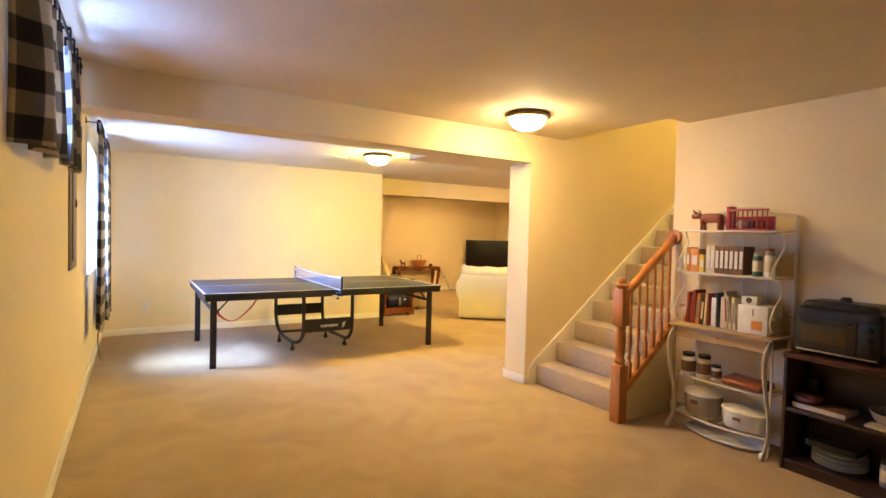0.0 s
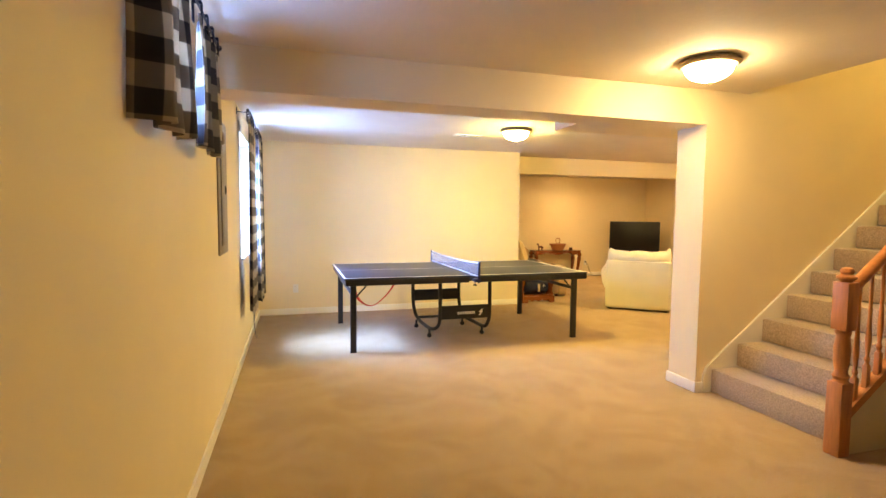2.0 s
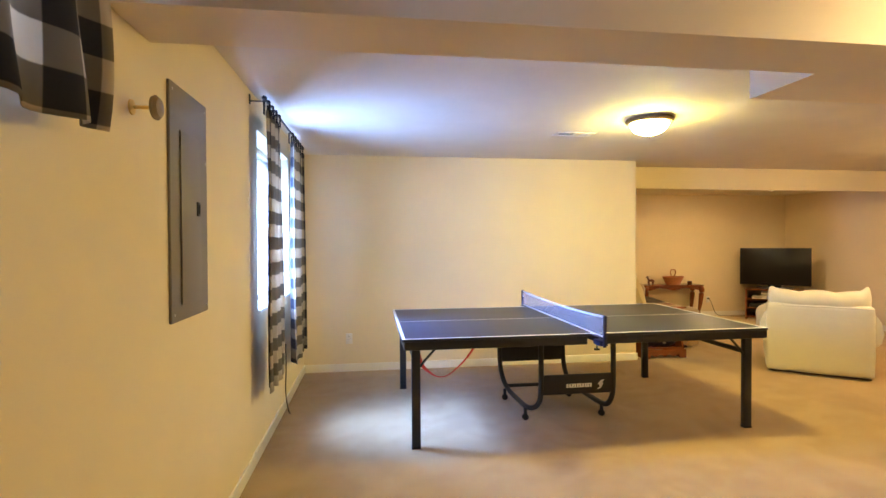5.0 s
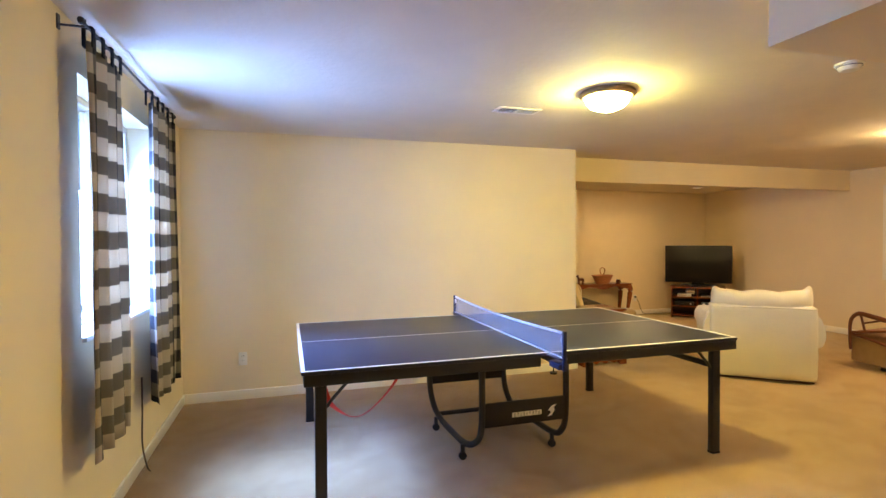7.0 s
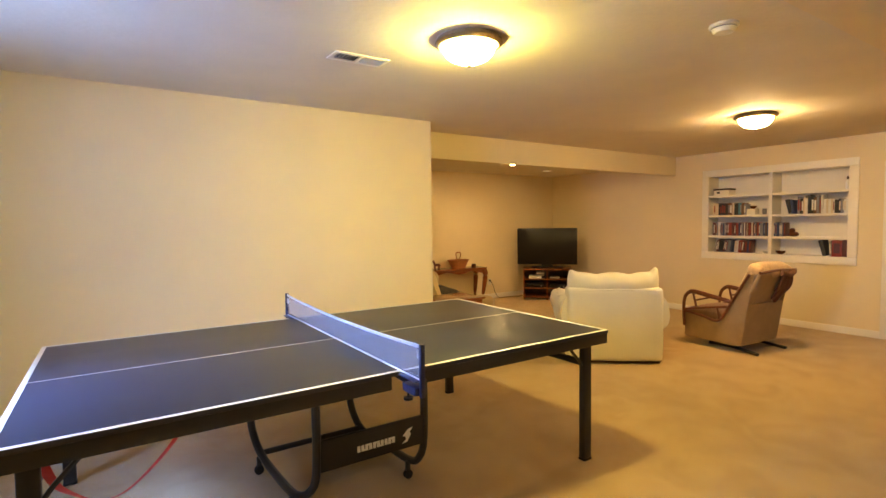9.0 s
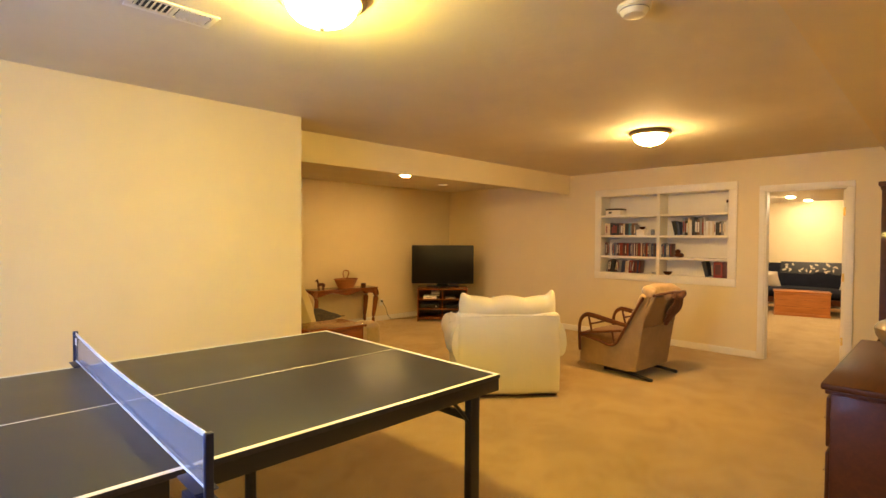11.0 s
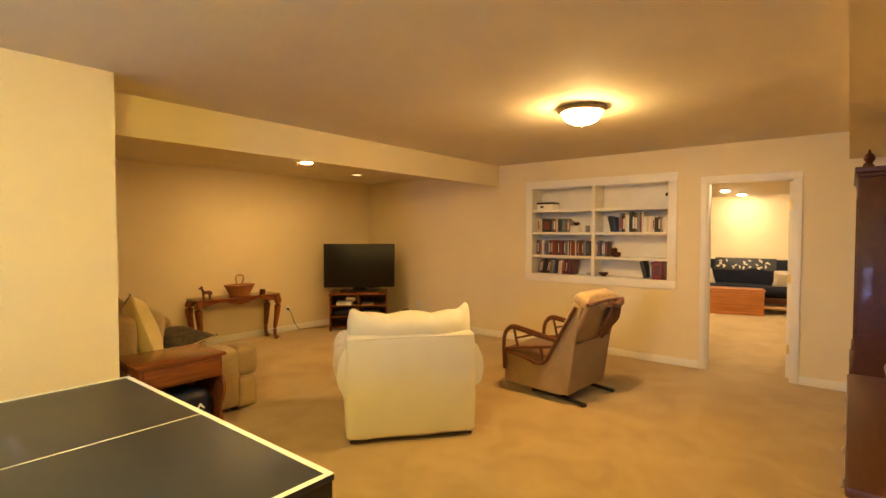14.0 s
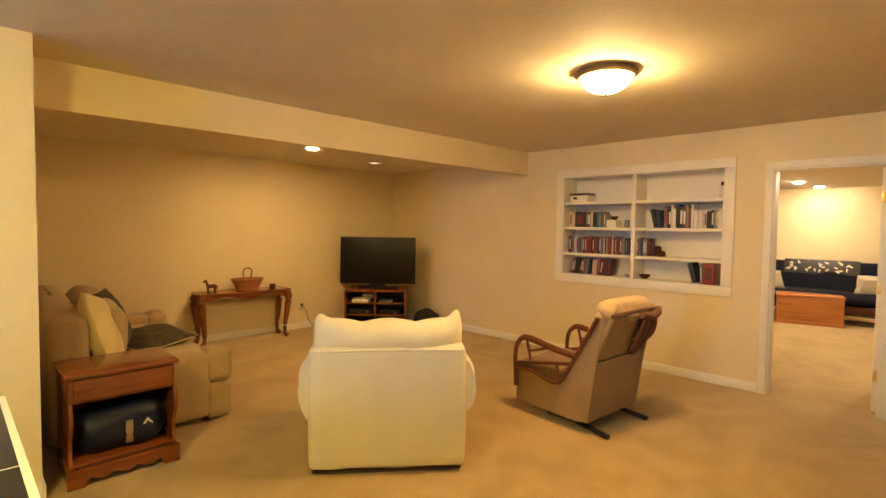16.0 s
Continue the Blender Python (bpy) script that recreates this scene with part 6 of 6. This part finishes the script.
hutch()
for z, sd in ((0.76, 31), (1.04, 32), (1.30, 33), (1.55, 34)):
    rnd = random.Random(sd)
    x = 6.815
    while x < (7.15 if z < 1.5 else 7.0):
        w = rnd.uniform(0.02, 0.04)
        ink = rnd.choice(["white", "brown", "cream", "grey", "orange", "maroon"])
        hh = rnd.uniform(0.14, 0.18)
        ob = thing("book", pose(x + w / 2, 5.80, z + 0.001, 0, 0, -90), "%s book standing upright on a shelf of the hutch" % WORD[ink], "book", "books in the hutch")
        part("cover", boxes([((0, -w / 2, 0), (0.15, -w / 2 + 0.003, hh)), ((0, w / 2 - 0.003, 0), (0.15, w / 2, hh)), ((0, -w / 2 + 0.003, 0), (0.003, w / 2 - 0.003, hh))], 0.0006), INKS[ink], ob)
        part("pages", boxes([((0.003, -w / 2 + 0.003, 0.003), (0.147, w / 2 - 0.003, hh - 0.003))]), PAGES, ob)
        x += w + 0.002


# ---- wall and ceiling fittings ----
bp = thing("breaker_panel", pose(XW, 5.835, 1.57), "grey painted electrical breaker panel with a hinged door on the wall", "breaker panel")
part("cover", boxes([((0, -0.205, -0.46), (0.012, 0.205, 0.46))], 0.004), GREY, bp)
pd = part("door", boxes([((0.012, -0.115, -0.40), (0.017, 0.115, 0.29))], 0.003), GREY, bp)
part("latch", boxes([((0.017, 0.055, -0.04), (0.021, 0.09, 0.02)), ((0.021, 0.067, -0.03), (0.025, 0.08, 0.01))], 0.001), BLACKP, pd, "dark latch")
part("hinge", one(cyl, (0.018, -0.116, -0.39), (0.018, -0.116, 0.28), 0.002, seg=8), GREY, bp)
for y, z in ((-0.18, 0.43), (0.18, 0.43), (-0.18, -0.43), (0.18, -0.43), (0.185, 0.20)):
    part("screw", one(lathe, [(0.006, 0), (0.005, 0.002), (0.001, 0.0025)], 10, pose(0.012, y, z, 0, 90, 0)), STEEL, bp)
hb = thing("curtain_holdback", pose(XW, 5.36, 1.85), "round clear glass curtain holdback with a brass stem on the wall", "curtain holdback")
part("stem", one(cyl, (0, 0, 0), (0.07, 0, 0), 0.006), BRASS, hb)
part("backplate", one(lathe, [(0.025, 0), (0.024, 0.004), (0.01, 0.008)], 18, pose(0, 0, 0, 0, 90, 0)), BRASS, hb)
part("knob", one(lathe, [(0.02, 0.06), (0.036, 0.066), (0.04, 0.075), (0.03, 0.086), (0.008, 0.09)], 20, pose(0, 0, 0, 0, 90, 0)), POT, hb, "patterned round knob")


def outlet(m, label):
    o = thing("wall_outlet", m, label, "outlet")
    part("cover_plate", boxes([((-0.036, -0.006, -0.058), (0.036, 0, 0.058))], 0.003), PLASTIC, o)
    for z in (-0.028, 0.012):
        part("socket", boxes([((-0.016, -0.008, z), (0.016, -0.0055, z + 0.026))], 0.001), PLASTIC, o)
        part("slots", boxes([((-0.008, -0.0086, z + 0.009), (-0.005, -0.0078, z + 0.019)), ((0.005, -0.0086, z + 0.009), (0.008, -0.0078, z + 0.019))]), BLACKP, o)


outlet(pose(0.945, YN, 0.36), "white double wall outlet low on the pale wall")
outlet(pose(7.46, YB, 0.31), "white double wall outlet beside the console table")
outlet(pose(XE, 11.15, 0.33, 0, 0, -90), "white double wall outlet low on the wall")
cd = thing("power_cord", pose(0, 0, 0), "dark power cord running from the outlet to the television stand", "cord")
part("plug", boxes([((7.445, YB - 0.035, 0.315), (7.475, YB - 0.008, 0.345))], 0.004), BLACKP, cd)
part("cable", one(tube, [(7.46, YB - 0.03, 0.33), (7.50, YB - 0.06, 0.24), (7.56, YB - 0.05, 0.10), (7.64, YB - 0.06, 0.015), (7.80, YB - 0.10, 0.008), (7.95, 12.05, 0.012), (8.05, 12.02, 0.03)], 0.004, 6), BLACKP, cd)
cd = thing("hanging_cord", pose(0, 0, 0), "thin dark cord hanging from behind the curtain to the floor", "cord")
part("cable", one(tube, [(0.51, 7.80, 0.60), (0.513, 7.79, 0.40), (0.505, 7.81, 0.20), (0.52, 7.84, 0.05), (0.53, 7.87, 0.006)], 0.005, 6), ESPRESSO, cd)

vt = thing("ceiling_vent", pose(2.985, 7.87, H, 0, 0, 0), "white metal ceiling vent with angled slats", "vent")
part("frame", boxes([((-0.17, -0.075, -0.008), (0.17, -0.05, -0.0005)), ((-0.17, 0.05, -0.008), (0.17, 0.075, -0.0005)), ((-0.17, -0.05, -0.008), (-0.145, 0.05, -0.0005)), ((0.145, -0.05, -0.008), (0.17, 0.05, -0.0005)), ((-0.01, -0.05, -0.008), (0.01, 0.05, -0.0005))], 0.002), WHITE, vt)
# no hole here: a black sheet gives the shade behind the slats
part("duct_shade", boxes([((-0.145, -0.05, -0.0012), (0.145, 0.05, -0.0005))]), BLACKP, vt, "black sheet in place of the shade behind the slats")
for k in range(14):
    x = -0.138 + k * 0.0205
    if abs(x) > 0.012:
        bm = bm_new()
        box(bm, (-0.009, -0.049, -0.0008), (0.009, 0.049, 0.0008), 0, pose(x, 0, -0.006, 0, -38 if x < 0 else 38, 0))
        part("slat", bm, WHITE, vt)
sd = thing("smoke_detector", pose(4.33, 6.46, H), "round white smoke detector on the ceiling", "smoke detector")
part("base", one(lathe, [(0.068, 0), (0.068, -0.012), (0.062, -0.015)], 28), PLASTIC, sd)
part("body", one(lathe, [(0.058, -0.015), (0.056, -0.024), (0.044, -0.040), (0.02, -0.044), (0.001, -0.044)], 28), PLASTIC, sd)
part("grille", one(lathe, [(0.0585, -0.017), (0.0592, -0.019), (0.0585, -0.022)], 28, caps=False), INKS["grey"], sd)


# ---- the room beyond ----
def futon():
    f = thing("futon", pose(14.25, 7.30, 0), "futon sofa with a dark navy mattress on a wooden frame", "futon")
    L = 1.12
    part("mattress_seat", one(soft, (-0.42, -L, 0.30), (0.30, L, 0.47), 0.07, 0.02, None, 9, 0.018), NAVY, f)
    part("mattress_back", one(soft, (0.0, -L, 0.0), (0.17, L, 0.60), 0.07, 0.02, pose(0.18, 0, 0.36, 0, 14, 0), 9, 0.018, 4), NAVY, f)
    part("front_rail", boxes([((-0.43, -L - 0.05, 0.19), (-0.40, L + 0.05, 0.30))], 0.005), MAHOG, f)
    part("lower_stretcher", boxes([((-0.415, -L, 0.09), (-0.39, L, 0.15))], 0.004), PINE, f, "pale lower rail")
    part("slat_deck", boxes([((-0.40, -L, 0.26), (0.3, L, 0.285))], 0.003), MAHOG, f)
    part("back_rail", boxes([((0.36, -L, 0.78), (0.39, L, 0.86))], 0.004), MAHOG, f)
    for s in (-1, 1):
        for x in (-0.42, 0.36):
            part("leg", boxes([((x, s * (L + 0.03) - 0.025, 0), (x + 0.05, s * (L + 0.03) + 0.025, 0.58 if x < 0 else 0.84))], 0.004), MAHOG, f)
        part("armrest", boxes([((-0.44, s * (L + 0.03) - 0.04, 0.58), (0.36, s * (L + 0.03) + 0.04, 0.605))], 0.006), MAHOG, f)
    tr = thing("patterned_throw", pose(14.25, 7.47, 0), "dark throw with pale leaf shapes over the futon's back", "throw")
    bm = bm_new()
    box(bm, (-0.018, -0.52, 0.38), (-0.008, 0.52, 0.61), 0.003, pose(0.18, 0, 0.36, 0, 14, 0))
    box(bm, (-0.018, -0.52, 0.61), (0.15, 0.52, 0.622), 0.003, pose(0.18, 0, 0.36, 0, 14, 0))
    part("cloth", bm, INKS["black"], tr)
    rnd = random.Random(8)
    for k in range(26):
        y, z, a = rnd.uniform(-0.46, 0.46), rnd.uniform(0.42, 0.585), rnd.uniform(0, 180)
        bm = bm_new()
        prism(bm, [(0.032 * math.cos(t) * (1 + 0.25 * math.cos(3 * t)), 0.014 * math.sin(t)) for t in [2 * math.pi * j / 12 for j in range(12)]], 0.002, pose(0.18, 0, 0.36, 0, 14, 0) @ pose(-0.0195, y, z, 0, -90, 0) @ pose(0, 0, 0, 0, 0, a))
        part("leaf_motif", bm, INKS["cream"], tr, "pale leaf shape")
    for y, r in ((6.74, 18), (8.12, -16)):
        c = thing("cushion", pose(14.12, y, 0.62, 62, 0, 90 + r), "cream square cushion on the navy futon", "cushion")
        part("cover", one(pillow, 0.44, 0.36, 0.14, Matrix.Identity(4)), PALECUSH, c)


futon()
tk = thing("storage_chest", pose(13.62, 7.47, 0, 0, 0, 14), "reddish pine wooden storage chest before the futon", "chest")
TRK = wood("trunk_pine", (0.46, 0.17, 0.045), (0.36, 0.12, 0.03), 0.3, axis=1)
part("body", boxes([((-0.2, -0.42, 0.03), (0.2, 0.42, 0.42))], 0.005), TRK, tk)
part("lid", boxes([((-0.215, -0.435, 0.425), (0.215, 0.435, 0.46))], 0.006), TRK, tk)
part("base_moulding", boxes([((-0.212, -0.432, 0), (0.212, 0.432, 0.05))], 0.006), TRK, tk)
for k in (1, 2):
    part("board_joint", boxes([((-0.2012, -0.41, 0.05 + k * 0.125), (-0.1995, 0.41, 0.053 + k * 0.125))]), ESPRESSO, tk)
